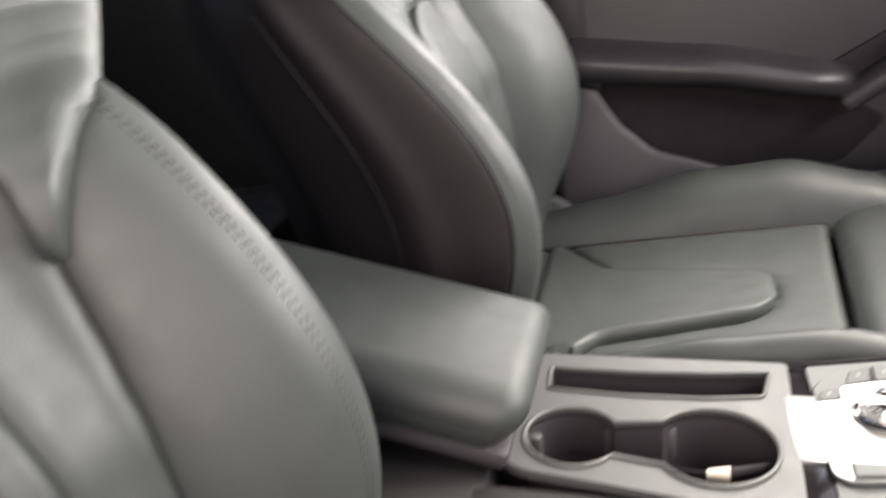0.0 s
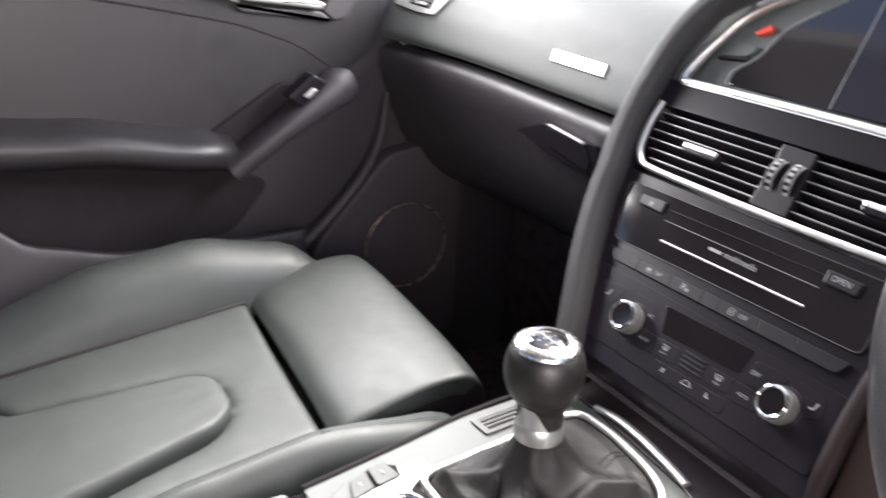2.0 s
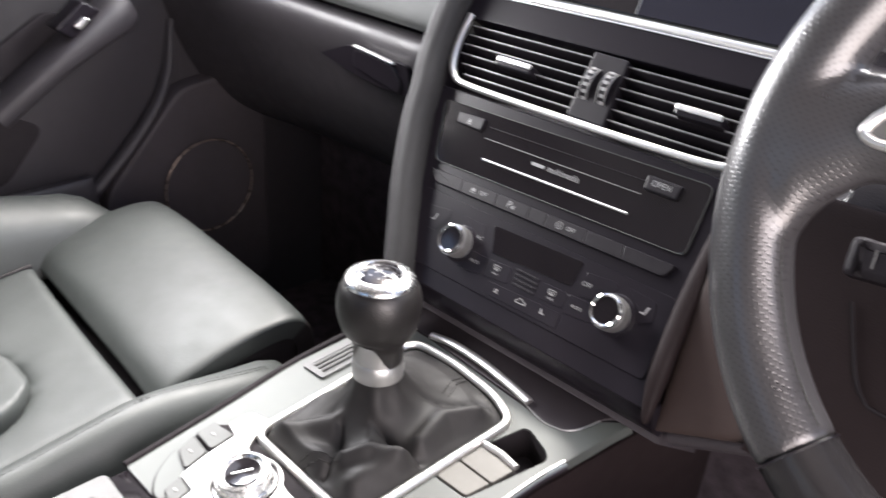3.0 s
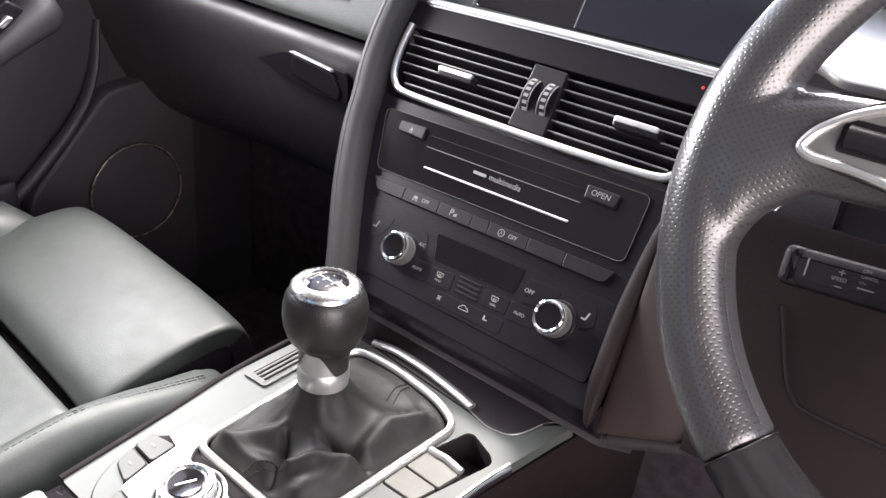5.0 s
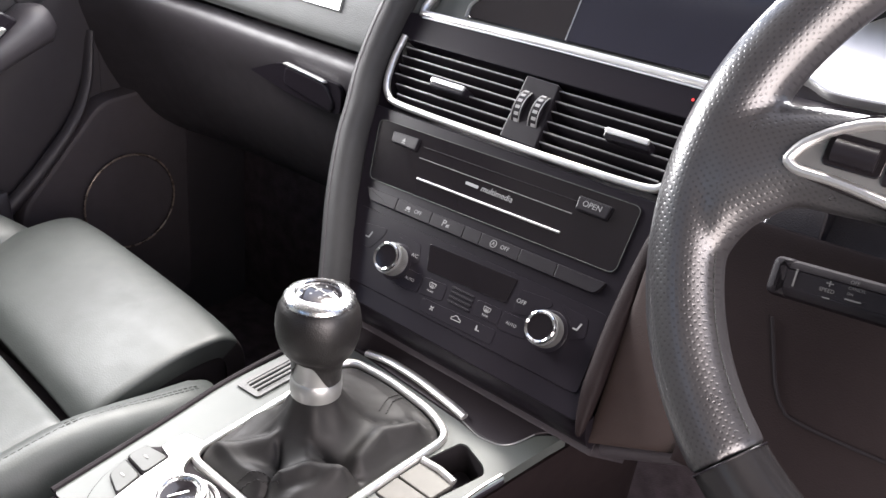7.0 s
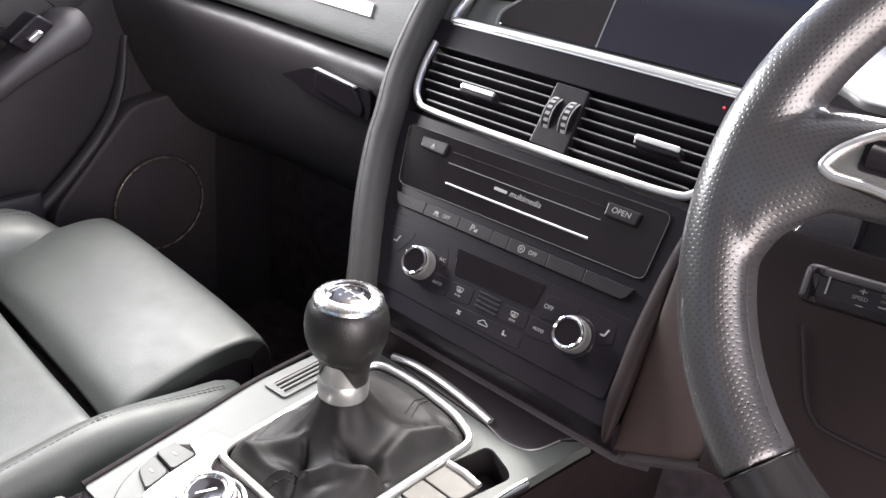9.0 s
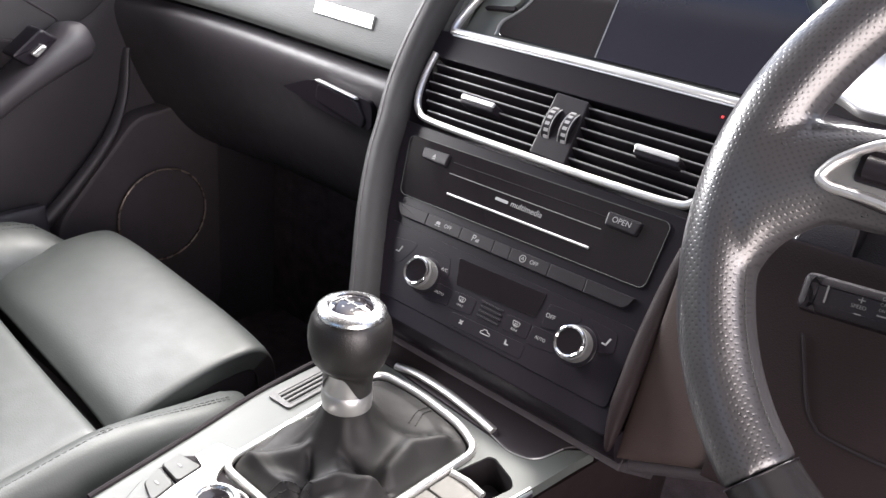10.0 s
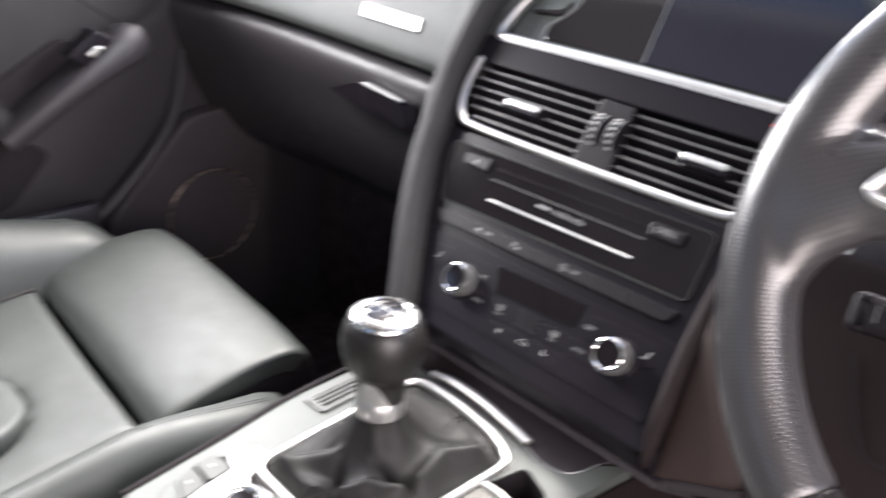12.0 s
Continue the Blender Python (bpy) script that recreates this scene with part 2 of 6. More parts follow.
def at_knots(knots, x):
    """Piecewise smooth value from (x, value) pairs."""
    if x <= knots[0][0]:
        return knots[0][1]
    for (a, va), (b, vb) in zip(knots, knots[1:]):
        if x <= b:
            t = (x - a) / (b - a)
            return va + (vb - va) * (t * t * (3 - 2 * t) * 0.5 + t * 0.5)
    return knots[-1][1]


def tube(path, ru, rv=None, n=12, closed=False, up=(0, 0, 1), bm=None, uv=False, power=2.0):
    """A bar along a path. ru, rv: half widths across and along up, numbers or functions of the place 0 to 1."""
    own = bmesh.new()
    up = Vector(up)
    k = len(path)
    rings = []
    for i, p in enumerate(path):
        p = Vector(p)
        if closed:
            d = Vector(path[(i + 1) % k]) - Vector(path[i - 1])
        else:
            d = Vector(path[min(i + 1, k - 1)]) - Vector(path[max(i - 1, 0)])
        d.normalize()
        side = d.cross(up)
        side.normalize()
        nrm = side.cross(d)
        s = i / (k if closed else k - 1)
        a = ru(s) if callable(ru) else ru
        b = (rv(s) if callable(rv) else rv) if rv is not None else a
        ring = []
        for j in range(n):
            c, q = math.cos(2 * math.pi * j / n), math.sin(2 * math.pi * j / n)
            c = math.copysign(abs(c) ** (2 / power), c)
            q = math.copysign(abs(q) ** (2 / power), q)
            ring.append(own.verts.new(p + side * (a * c) + nrm * (b * q)))
        rings.append(ring)
    lay = own.loops.layers.uv.new("UVMap") if uv else None
    for i in range(k if closed else k - 1):
        a, b = rings[i], rings[(i + 1) % k]
        for j in range(n):
            f = own.faces.new((a[j], a[(j + 1) % n], b[(j + 1) % n], b[j]))
            if uv:
                s0, s1, t0, t1 = i / k, (i + 1) / k, j / n, (j + 1) / n
                for lp, (us, ut) in zip(f.loops, ((s0, t0), (s0, t1), (s1, t1), (s1, t0))):
                    lp[lay].uv = (us, ut)
    if not closed:
        own.faces.new(rings[0][::-1])
        own.faces.new(rings[-1])
    if bm is not None:
        return join(bm, own)
    return own


def edge_steps(n, edge):
    e = [edge * (1 - math.cos(math.pi / 2 * i / 5)) for i in range(5)]
    mid = [edge + (1 - 2 * edge) * i / n for i in range(n + 1)]
    return e + mid + [1 - x for x in reversed(e)]


def pillow(P, ns=12, nt=12, puff=0.006, es=0.1, et=0.1, back=0.02, flip=False, bm=None, extra=None):
    """An upholstered panel: the surface P(s, t) raised by puff along its normal, rounded down to its four seams, with a depth behind."""
    own = bmesh.new()
    S, T = edge_steps(ns, es), edge_steps(nt, et)
    front, rear = [], []
    h = 1e-3
    for s in S:
        fr, rr = [], []
        for t in T:
            p = Vector(P(s, t))
            ds = Vector(P(min(1, s + h), t)) - Vector(P(max(0, s - h), t))
            dt = Vector(P(s, min(1, t + h))) - Vector(P(s, max(0, t - h)))
            nr = ds.cross(dt)
            if nr.length > 0:
                nr.normalize()
            if flip:
                nr = -nr
            a, b = min(1, min(s, 1 - s) / es), min(1, min(t, 1 - t) / et)
            f = math.sqrt(max(0, 1 - (1 - a) ** 2)) * math.sqrt(max(0, 1 - (1 - b) ** 2))
            up = puff * f + (extra(s, t) * f if extra else 0)
            fr.append(own.verts.new(p + nr * up))
            rr.append(own.verts.new(p - nr * back))
        front.append(fr)
        rear.append(rr)
    a, b = len(S), len(T)
    for i in range(a - 1):
        for j in range(b - 1):
            own.faces.new((front[i][j], front[i + 1][j], front[i + 1][j + 1], front[i][j + 1]))
            own.faces.new((rear[i][j], rear[i][j + 1], rear[i + 1][j + 1], rear[i + 1][j]))
    for i in range(a - 1):
        own.faces.new((front[i][0], rear[i][0], rear[i + 1][0], front[i + 1][0]))
        own.faces.new((front[i][-1], front[i + 1][-1], rear[i + 1][-1], rear[i][-1]))
    for j in range(b - 1):
        own.faces.new((front[0][j], front[0][j + 1], rear[0][j + 1], rear[0][j]))
        own.faces.new((front[-1][j], rear[-1][j], rear[-1][j + 1], front[-1][j + 1]))
    return join(bm, own)


def stitches(path, step=0.0055, length=0.0036, r=0.0004, bm=None, up=(0, 0, 1)):
    """A row of short threads along a path."""
    own = bmesh.new()
    run, due = 0.0, 0.0
    P = [Vector(p) for p in path]
    for a, b in zip(P, P[1:]):
        d = b - a
        L = d.length
        if L < 1e-9:
            continue
        d.normalize()
        while due <= run + L:
            q = a + d * (due - run)
            turn = d.to_track_quat("X", "Z").to_matrix().to_4x4()
            box(-length / 2, length / 2, -r, r, -r, r, bm=own, m=Matrix.Translation(q) @ turn)
            due += step
        run += L
    return join(bm, own)


def lettering(text, size, parent, m, material=None, name="lettering", label="", depth=0.0002):
    cu = bpy.data.curves.new("text", "FONT")
    cu.body, cu.size, cu.extrude = text, size, depth
    cu.align_x, cu.align_y = "CENTER", "CENTER"
    tmp = new("text", cu)
    bpy.context.view_layer.update()
    me = bpy.data.meshes.new_from_object(tmp.evaluated_get(bpy.context.evaluated_depsgraph_get()))
    bpy.data.objects.remove(tmp)
    bpy.data.curves.remove(cu)
    me.transform(m)
    me.materials.clear()
    me.materials.append(material or PRINT)
    ob = new(name, me)
    ob.parent = parent
    return tagged(ob, label)


# ---- cabin shell ----
ground = solo("ground", box(-400, 400, -400, 400, -0.42, -0.40), ASPHALT, "grey asphalt ground under the parked car", "ground", "structure")
floor = solo("floor", box(-0.76, 0.76, -1.3, 0.75, -0.03, 0.03), CARPET, "black carpeted cabin floor", "floor", "structure")


def shell():
    bm = bmesh.new()
    box(-0.86, 0.86, 0.62, 0.70, -0.2, 0.80, bm=bm)                    # bulkhead
    box(-0.86, -0.78, -1.5, 0.70, -0.2, 0.72, bm=bm)                   # passenger flank
    box(-0.84, -0.74, -0.52, -0.40, 0.72, 1.15, bm=bm)                 # centre pillar
    box(-0.86, 0.86, -1.55, -1.45, -0.2, 0.85, bm=bm)                  # rear bulkhead
    box(0.78, 0.86, -1.5, -0.75, -0.2, 0.72, bm=bm)                    # rear flank, driver's side
    box(0.78, 0.84, -0.78, -0.68, 0.0, 1.15, bm=bm)
    box(0.74, 0.86, -0.75, 0.70, -0.2, 0.06, 0.02, bm=bm)              # driver's sill under the open doorway
    box(0.78, 0.86, 0.48, 0.70, 0.06, 0.78, bm=bm)                     # driver's front pillar
    for s in (-1, 1):
        box(s * 0.75 - 0.09, s * 0.75 + 0.09, -1.45, 0.14, 1.04, 1.21, 0.02, bm=bm)   # roof rail
        tube([Vector((s * 0.80, 0.66, 0.78)), Vector((s * 0.74, 0.45, 0.98)), Vector((s * 0.62, 0.10, 1.18))], 0.035, 0.03, bm=bm)
    return bm


solo("wall_1", shell(), TRIM, "black trimmed car body shell with pillars", "car body", "structure")
solo("wall_3", box(-0.775, -0.721, 0.30, 0.548, 0.03, 0.60), DOORP, "black plastic footwell side trim", "footwell trim", "structure")
solo("wall_2", box(-0.77, 0.77, 0.55, 0.60, 0.03, 0.60, 0.01), CARPET, "black carpet lining of the front footwells", "footwell lining", "structure")
solo("ceiling", pillow(lambda s, t: (-0.66 + 1.32 * s, -1.4 + 1.5 * t, 1.19 + 0.05 * math.sin(math.pi * s)), 8, 8, 0.0, 0.05, 0.05, 0.04, flip=False),
     LINER, "dark grey cloth headliner", "headliner", "structure")


# ---- seats ----
RIDGE = [(-0.41, 0.300), (-0.31, 0.325), (-0.17, 0.369), (-0.05, 0.384), (0.07, 0.362), (0.115, 0.338), (0.14, 0.315)]
BACK_MID = [(0.28, -0.425), (0.33, -0.43), (0.45, -0.428), (0.55, -0.452), (0.66, -0.505), (0.72, -0.535), (0.86, -0.60)]
BACK_EDGE = [(0.28, -0.405), (0.33, -0.398), (0.40, -0.376), (0.45, -0.368), (0.50, -0.376), (0.57, -0.410), (0.65, -0.478), (0.70, -0.525), (0.74, -0.565), (0.82, -0.63)]
EDGE_FAR = [(0.28, -0.425), (0.34, -0.411), (0.40, -0.387), (0.447, -0.374), (0.524, -0.368), (0.613, -0.403), (0.704, -0.472), (0.74, -0.505), (0.82, -0.57)]
BACK_REAR = [(0.28, -0.53), (0.44, -0.565), (0.70, -0.66), (0.86, -0.71)]


BACK_CURVES = {1: np.polyfit([k[0] for k in BACK_EDGE], [k[1] for k in BACK_EDGE], 5), -1: np.polyfit([k[0] for k in EDGE_FAR], [k[1] for k in EDGE_FAR], 5)}


SHOULDER_SEAM = [(0.28, 0.128), (0.513, 0.128), (0.545, 0.1286), (0.574, 0.1305), (0.607, 0.1348), (0.633, 0.1377), (0.656, 0.1406), (0.676, 0.1472), (0.6935, 0.162), (0.7086, 0.183), (0.74, 0.225)]

PAD_IN = [(0.645, 0.1365), (0.68, 0.1315), (0.715, 0.115), (0.78, 0.095), (0.86, 0.085)]
PAD_OUT = [(0.645, 0.1390), (0.656, 0.1406), (0.676, 0.1472), (0.6935, 0.162), (0.7086, 0.185), (0.718, 0.206), (0.7255, 0.2165), (0.738, 0.230), (0.751, 0.2440), (0.86, 0.260)]


def ridge_line(side, z):
    return float(np.polyval(BACK_CURVES[side], z))


def pan(y):
    return 0.325 + 0.12 * min(y, 0.0)


def bend(ctrl, s):
    """A point on a smooth curve through few control points, at 0 to 1."""
    k = len(ctrl) - 1
    i = min(int(s * k), k - 1)
    t = s * k - i
    p1, p2 = Vector(ctrl[i]), Vector(ctrl[i + 1])
    p0 = Vector(ctrl[i - 1]) if i > 0 else p1 * 2 - p2
    p3 = Vector(ctrl[i + 2]) if i + 2 <= k else p2 * 2 - p1
    return 0.5 * ((2 * p1) + (p2 - p0) * t + (2 * p0 - 5 * p1 + 4 * p2 - p3) * t * t + (3 * p1 - p0 - 3 * p2 + p3) * t ** 3)


def seat(m, label, flare):
    root = thing("sports_seat", m, label, "car seat", "front seats")
    creases = lambda s, t: 0.0005 * noise.noise(Vector((s * 6, t * 9, 3.1))) + 0.0003 * noise.noise(Vector((s * 17, t * 21, 1.7)))
    # cushion
    part("seat_base", box(-0.24, 0.24, -0.44, 0.15, 0.03, 0.27, 0.02), DARK, root, "black plastic seat base")
    def width_at(t):
        hw = min(0.19, 0.107 - 0.057 * t + 0.10 * max(0.0, (0.30 - t) / 0.30) ** 1.1)
        return hw * max(0.0, 1 - ((t - 0.84) / 0.161) ** 3.0) ** 0.45 if t > 0.84 else hw

    rim_pts = [(k * width_at(i / 40), -0.375 + 0.285 * i / 40) for i in range(41) for k in (-1, 1)] + [(0.08 * width_at(0.9) * j, -0.0905) for j in range(-3, 4)]

    def channel(s, t):
        x, y = -0.143 + 0.306 * s - 0.040, -0.43 + 0.42 * t
        d = min((x - a) ** 2 + (y - b) ** 2 for a, b in rim_pts) ** 0.5
        return creases(s, t) - 0.020 * math.exp(-(d / 0.0080) ** 2) - 0.004 * math.exp(-(d / 0.020) ** 2)

    part("cushion", pillow(lambda s, t: (-0.143 + 0.306 * s, -0.43 + (0.408 - 0.022 * (s - 0.5)) * t, pan(-0.43 + 0.42 * t) - 0.004 * math.sin(math.pi * s)), 64, 64, 0.008, 0.050, 0.03, 0.04,
                           extra=channel), LEATHER, root)

    def insert(s, t):
        y = -0.375 + 0.285 * t
        hw = width_at(t) - 0.002
        return (min(0.155, max(-0.138, 0.040 + (2 * s - 1) * hw)), y, pan(y) + 0.002)

    part("cushion_insert", pillow(insert, 20, 26, 0.0115, 0.055, 0.035, 0.014, extra=creases), LEATHER, root)
    lip = [(0.000, 0.318), (0.022, 0.337), (0.080, 0.353), (0.128, 0.358), (0.156, 0.352), (0.170, 0.330), (0.171, 0.285)]

    def thigh(s, t):
        y, z = bend([Vector((a, b)) for a, b in lip], t)
        sag = 0.008 * (2 * s - 1) ** 4
        return (-0.180 + 0.344 * s, y - 0.010 - 0.066 * (-0.18 + 0.344 * s), z - sag)

    part("thigh_support", pillow(lambda s, t: thigh(s, 0.72 * t), 18, 22, 0.0045, 0.025, 0.035, 0.02, extra=creases), LEATHER, root)
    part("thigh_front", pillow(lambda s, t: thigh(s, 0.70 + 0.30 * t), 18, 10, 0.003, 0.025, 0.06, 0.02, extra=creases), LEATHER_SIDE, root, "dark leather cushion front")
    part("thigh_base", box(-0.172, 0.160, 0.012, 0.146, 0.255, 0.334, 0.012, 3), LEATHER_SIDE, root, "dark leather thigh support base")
    for side in (-1, 1):
        def bolster(s, t, side=side):
            y = -0.42 + (0.56 if side < 0 else 0.53) * t
            h = at_knots(RIDGE, y)
            nose = max(0.0, (t - 0.86) / 0.14) ** 2
            k = 0.0 if side < 0 else 0.024
            h -= k
            n = 0.020 if side < 0 else 0.0
            ctrl = [(0.167 - 0.85 * n, y, pan(y) - 0.010 - 0.6 * n), (0.186 - 0.6 * n, y, pan(y) + (h - pan(y)) * 0.66), (0.226 - 0.01 * nose - k * 0.6, y, h - 0.016 * nose),
                    (0.252 - 0.012 * nose - k, y, h - 0.028 - 0.03 * nose), (0.258 - 0.02 * nose - k, y, 0.25)]
            p = bend(ctrl, s)
            return (side * p.x, p.y - 0.012 * nose, p.z)
        b = part("cushion_bolster", pillow(bolster, 20, 26, 0.005, 0.04, 0.03, 0.02, flip=side < 0, extra=creases), LEATHER, root)
        for off in (0.40, 0.44):
            row = [Vector(bolster(off, 0.05 + 0.88 * i / 60)) for i in range(61)]
            part("stitching", stitches([p + Vector((side * 0.001, 0, 0.0052)) for p in row], r=0.00028), THREAD_SEAT, b)
        edge_seam = [Vector((side * (0.150 if side < 0 else 0.166), -0.41 + 0.40 * i / 30, pan(-0.41 + 0.40 * i / 30) + 0.0005)) for i in range(31)]
        part("seam", tube(edge_seam, 0.0030, n=8), LEATHER_SIDE, root, "dark sunk seam")
        part("side_valance", pillow(lambda s, t, side=side: (side * (0.232 + 0.01 * math.sin(math.pi * t)), -0.42 + 0.55 * s, 0.06 + 0.2 * t), 8, 8, 0.004, 0.05, 0.1, 0.02, flip=side < 0),
             LEATHER_SIDE, root, "black plastic seat valance")
    # backrest
    def back_width(t):
        hw = (0.105 - 0.052 * t) * (0.70 if flare > 0.9 else 1.0)
        return hw * math.sqrt(max(0.0, 1 - ((t - 0.86) / 0.142) ** 2.6)) if t > 0.86 else hw

    back_pts = [(k * back_width(i / 40), 0.31 + 0.355 * i / 40) for i in range(41) for k in (-1, 1)] + [(0.004 * j, 0.6655) for j in range(-3, 4)]

    def back(s, t):
        z = 0.29 + 0.58 * t
        q = min(1.0, max(0.0, (z - (0.630 if flare > 0.9 else 0.672)) / (0.085 if flare > 0.9 else 0.055)))
        q = q * q * (3 - 2 * q)
        q *= flare if s < 0.5 else 0.45 + 0.55 * (flare > 0.9)
        base = 0.080 if flare > 0.9 else 0.119
        hw = base + (0.229 - base) * q - 0.02 * max(0.0, z - 0.80) / 0.1
        rise = q * (0.044 + 0.50 * (z - 0.70)) + (1 - q) * 0.016 * min(1.0, max(0.0, (z - 0.40) / 0.12))
        return ((2 * s - 1) * hw, at_knots(BACK_MID, z) + rise * abs(2 * s - 1) ** 3, z)

    def back_channel(s, t):
        x, _, z = back(s, t)
        d = min((x - a) ** 2 + (z - b) ** 2 for a, b in back_pts) ** 0.5
        return creases(s, t) - 0.013 * math.exp(-(d / 0.0070) ** 2)

    part("back_panel", pillow(back, 80, 150, 0.008, 0.035, 0.03, 0.06, flip=True, extra=back_channel), LEATHER, root)

    def back_insert(s, t):
        z = 0.31 + 0.355 * t
        hw = back_width(t) - 0.002
        return ((2 * s - 1) * hw, at_knots(BACK_MID, z) + 0.003, z)

    part("back_insert", pillow(back_insert, 18, 40, 0.011, 0.12, 0.03, 0.01, flip=True, extra=creases), LEATHER, root)
    for side in (-1, 1):
        def wing(s, t, side=side):
            z = 0.285 + 0.452 * t
            e, c, r = ridge_line(side, z), at_knots(BACK_MID, z), at_knots(BACK_REAR, z)
            top = max(0.0, (t - 0.86) / 0.14) ** 2
            e += 0.026
            c += 0.015 * min(1.0, max(0.0, (z - 0.40) / 0.12))
            ctrl = [(0.119, c - 0.002, z), (0.146, c + (e - c) * 0.60, z), (0.190 - 0.014 * top, e, z), (0.2055 - 0.015 * top, e - 0.008, z), (0.2130 - 0.016 * top, e - 0.022, z)]
            if flare > 0.9:
                ctrl = [(0.080, c - 0.004, z), (0.124, c + (e - c) * 0.14, z), (0.150, c + (e - c) * 0.55, z), (0.177 - 0.012 * top, e - 0.004, z), (0.2005 - 0.014 * top, e + 0.001, z), (0.2130 - 0.016 * top, e - 0.022, z)]
            p = bend(ctrl, s)
            return (side * p.x, p.y, p.z - 0.004 * top)
        if flare > 0.9:
            def seam_at(t):
                lo, hi = 0.02, 0.86
                for _ in range(14):
                    mid = (lo + hi) / 2
                    q = wing(mid, t)
                    lo, hi = (mid, hi) if abs(q[0]) < at_knots(SHOULDER_SEAM, q[2]) else (lo, mid)
                return lo
            w = part("back_bolster", pillow(lambda s, t: wing(seam_at(t) * (1 - s) + s, t), 40, 60, 0.0085, 0.22, 0.02, 0.03, flip=side > 0), LEATHER, root)
            part("inner_panel", pillow(lambda s, t: wing(seam_at(t) * s, t), 24, 60, 0.0085, 0.22, 0.02, 0.03, flip=side > 0), LEATHER, root)
        else:
            w = part("back_bolster", pillow(wing, 22, 28, 0.004, 0.03, 0.05, 0.03, flip=side > 0, extra=creases), LEATHER, root)
        for off in ((0.66, 0.685) if flare > 0.9 else (0.78, 0.83)):
            row = []
            for i in range(61):
                t = 0.04 + 0.9 * i / 60
                p, ds, dt = Vector(wing(off, t)), Vector(wing(off + 0.01, t)), Vector(wing(off, t + 0.01))
                n = (ds - p).cross(dt - p).normalized() * side
                row.append(p + (n if n.y > 0 else -n) * (0.0086 if flare > 0.9 else 0.0038))
            part("stitching", stitches(row, r=0.0003), THREAD_SEAT, w)
        def flank(s, t, side=side):
            z = 0.285 + 0.450 * t
            e, r = ridge_line(side, z) + 0.006, at_knots(BACK_REAR, z)
            top = max(0.0, (t - 0.86) / 0.14) ** 2
            x = 0.2125 - 0.016 * top - 0.010 * s + 0.010 * math.sin(math.pi * s)
            return (side * x, e + (r - e) * s, z)
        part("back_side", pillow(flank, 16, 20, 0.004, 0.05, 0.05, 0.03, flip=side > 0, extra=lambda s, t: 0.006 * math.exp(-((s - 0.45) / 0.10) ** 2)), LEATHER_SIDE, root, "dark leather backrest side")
        fold = [Vector(flank(0.60 - 0.02 * math.sin(3 * i / 40), 0.12 + 0.78 * i / 40)) + Vector((side * 0.004, 0, 0)) for i in range(41)]
        part("piping", tube(fold, 0.0022, n=8), LEATHER_SIDE, root)
        part("hinge_cover", prism(rounded([(-0.425, 0.255), (-0.335, 0.262), (-0.35, 0.305), (-0.40, 0.335), (-0.43, 0.32)], 0.012), 0.0, 0.03, 0.006,
                                  m=Matrix(((0, 0, side, side * 0.232), (1, 0, 0, 0), (0, 1, 0, 0), (0, 0, 0, 1)))), GREYP, root, "grey plastic hinge cover")
    for side in (-1, 1):
        def cheek_side(s, t, side=side):
            z = 0.700 + 0.160 * t
            x, y, _ = back(1.0 if side > 0 else 0.0, (z - 0.29) / 0.58)
            x = abs(x)
            y = y + 0.009
            return (side * (x + 0.004), y + (at_knots(BACK_REAR, z) - y) * s, z)
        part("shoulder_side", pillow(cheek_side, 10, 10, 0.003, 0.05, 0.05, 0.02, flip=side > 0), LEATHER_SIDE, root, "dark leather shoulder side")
        if flare > 0.9:
            def shoulder(s, t, side=side):
                # pad over the top of the bolster, pointed at its lower end
                z = 0.645 + 0.215 * t
                a = Vector((at_knots(PAD_IN, z), at_knots([(0.645, -0.452), (0.68, -0.467), (0.715, -0.495), (0.78, -0.53), (0.86, -0.575)], z), z))
                b = Vector((at_knots(PAD_OUT, z), at_knots([(0.645, -0.4465), (0.676, -0.443), (0.7086, -0.4455), (0.7255, -0.4588), (0.738, -0.465), (0.751, -0.4714), (0.86, -0.525)], z), z))
                p = a.lerp(b, s)
                return (side * p.x, p.y, p.z)
            part("shoulder_pad", pillow(shoulder, 26, 40, 0.0145, 0.30, 0.12, 0.03, flip=side > 0), LEATHER, root)
    part("back_shell", pillow(lambda s, t: (-0.185 + 0.37 * s, at_knots(BACK_REAR, 0.30 + 0.55 * t) - 0.012 * math.sin(math.pi * s), 0.30 + 0.55 * t), 10, 14, 0.004, 0.06, 0.06, 0.04, flip=True),
         LEATHER_SIDE, root, "black seat back shell")
    part("back_core", box(-0.12, 0.12, -0.60, -0.53, 0.25, 0.62, 0.02), DARK, root, "dark inner back pad")
    return root


passenger = seat(pose(-0.365, 0, 0), "black leather front passenger sports seat with raised inserts", 0.35)
driver = seat(pose(0.435, -0.045, 0), "black leather driver's sports seat with stitched bolsters", 1.0)

bench = thing("rear_bench", pose(0, -1.0, 0), "dark leather rear bench seat behind the front seats", "rear seat")
part("bench_cushion", pillow(lambda s, t: (-0.62 + 1.24 * s, -0.22 + 0.46 * t, 0.30 + 0.05 * t), 14, 10, 0.02, 0.06, 0.15, 0.2), LEATHER_SIDE, bench)
part("bench_back", pillow(lambda s, t: (-0.62 + 1.24 * s, -0.18 - 0.16 * t, 0.34 + 0.5 * t), 14, 10, 0.02, 0.06, 0.15, 0.1, flip=True), LEATHER_SIDE, bench)


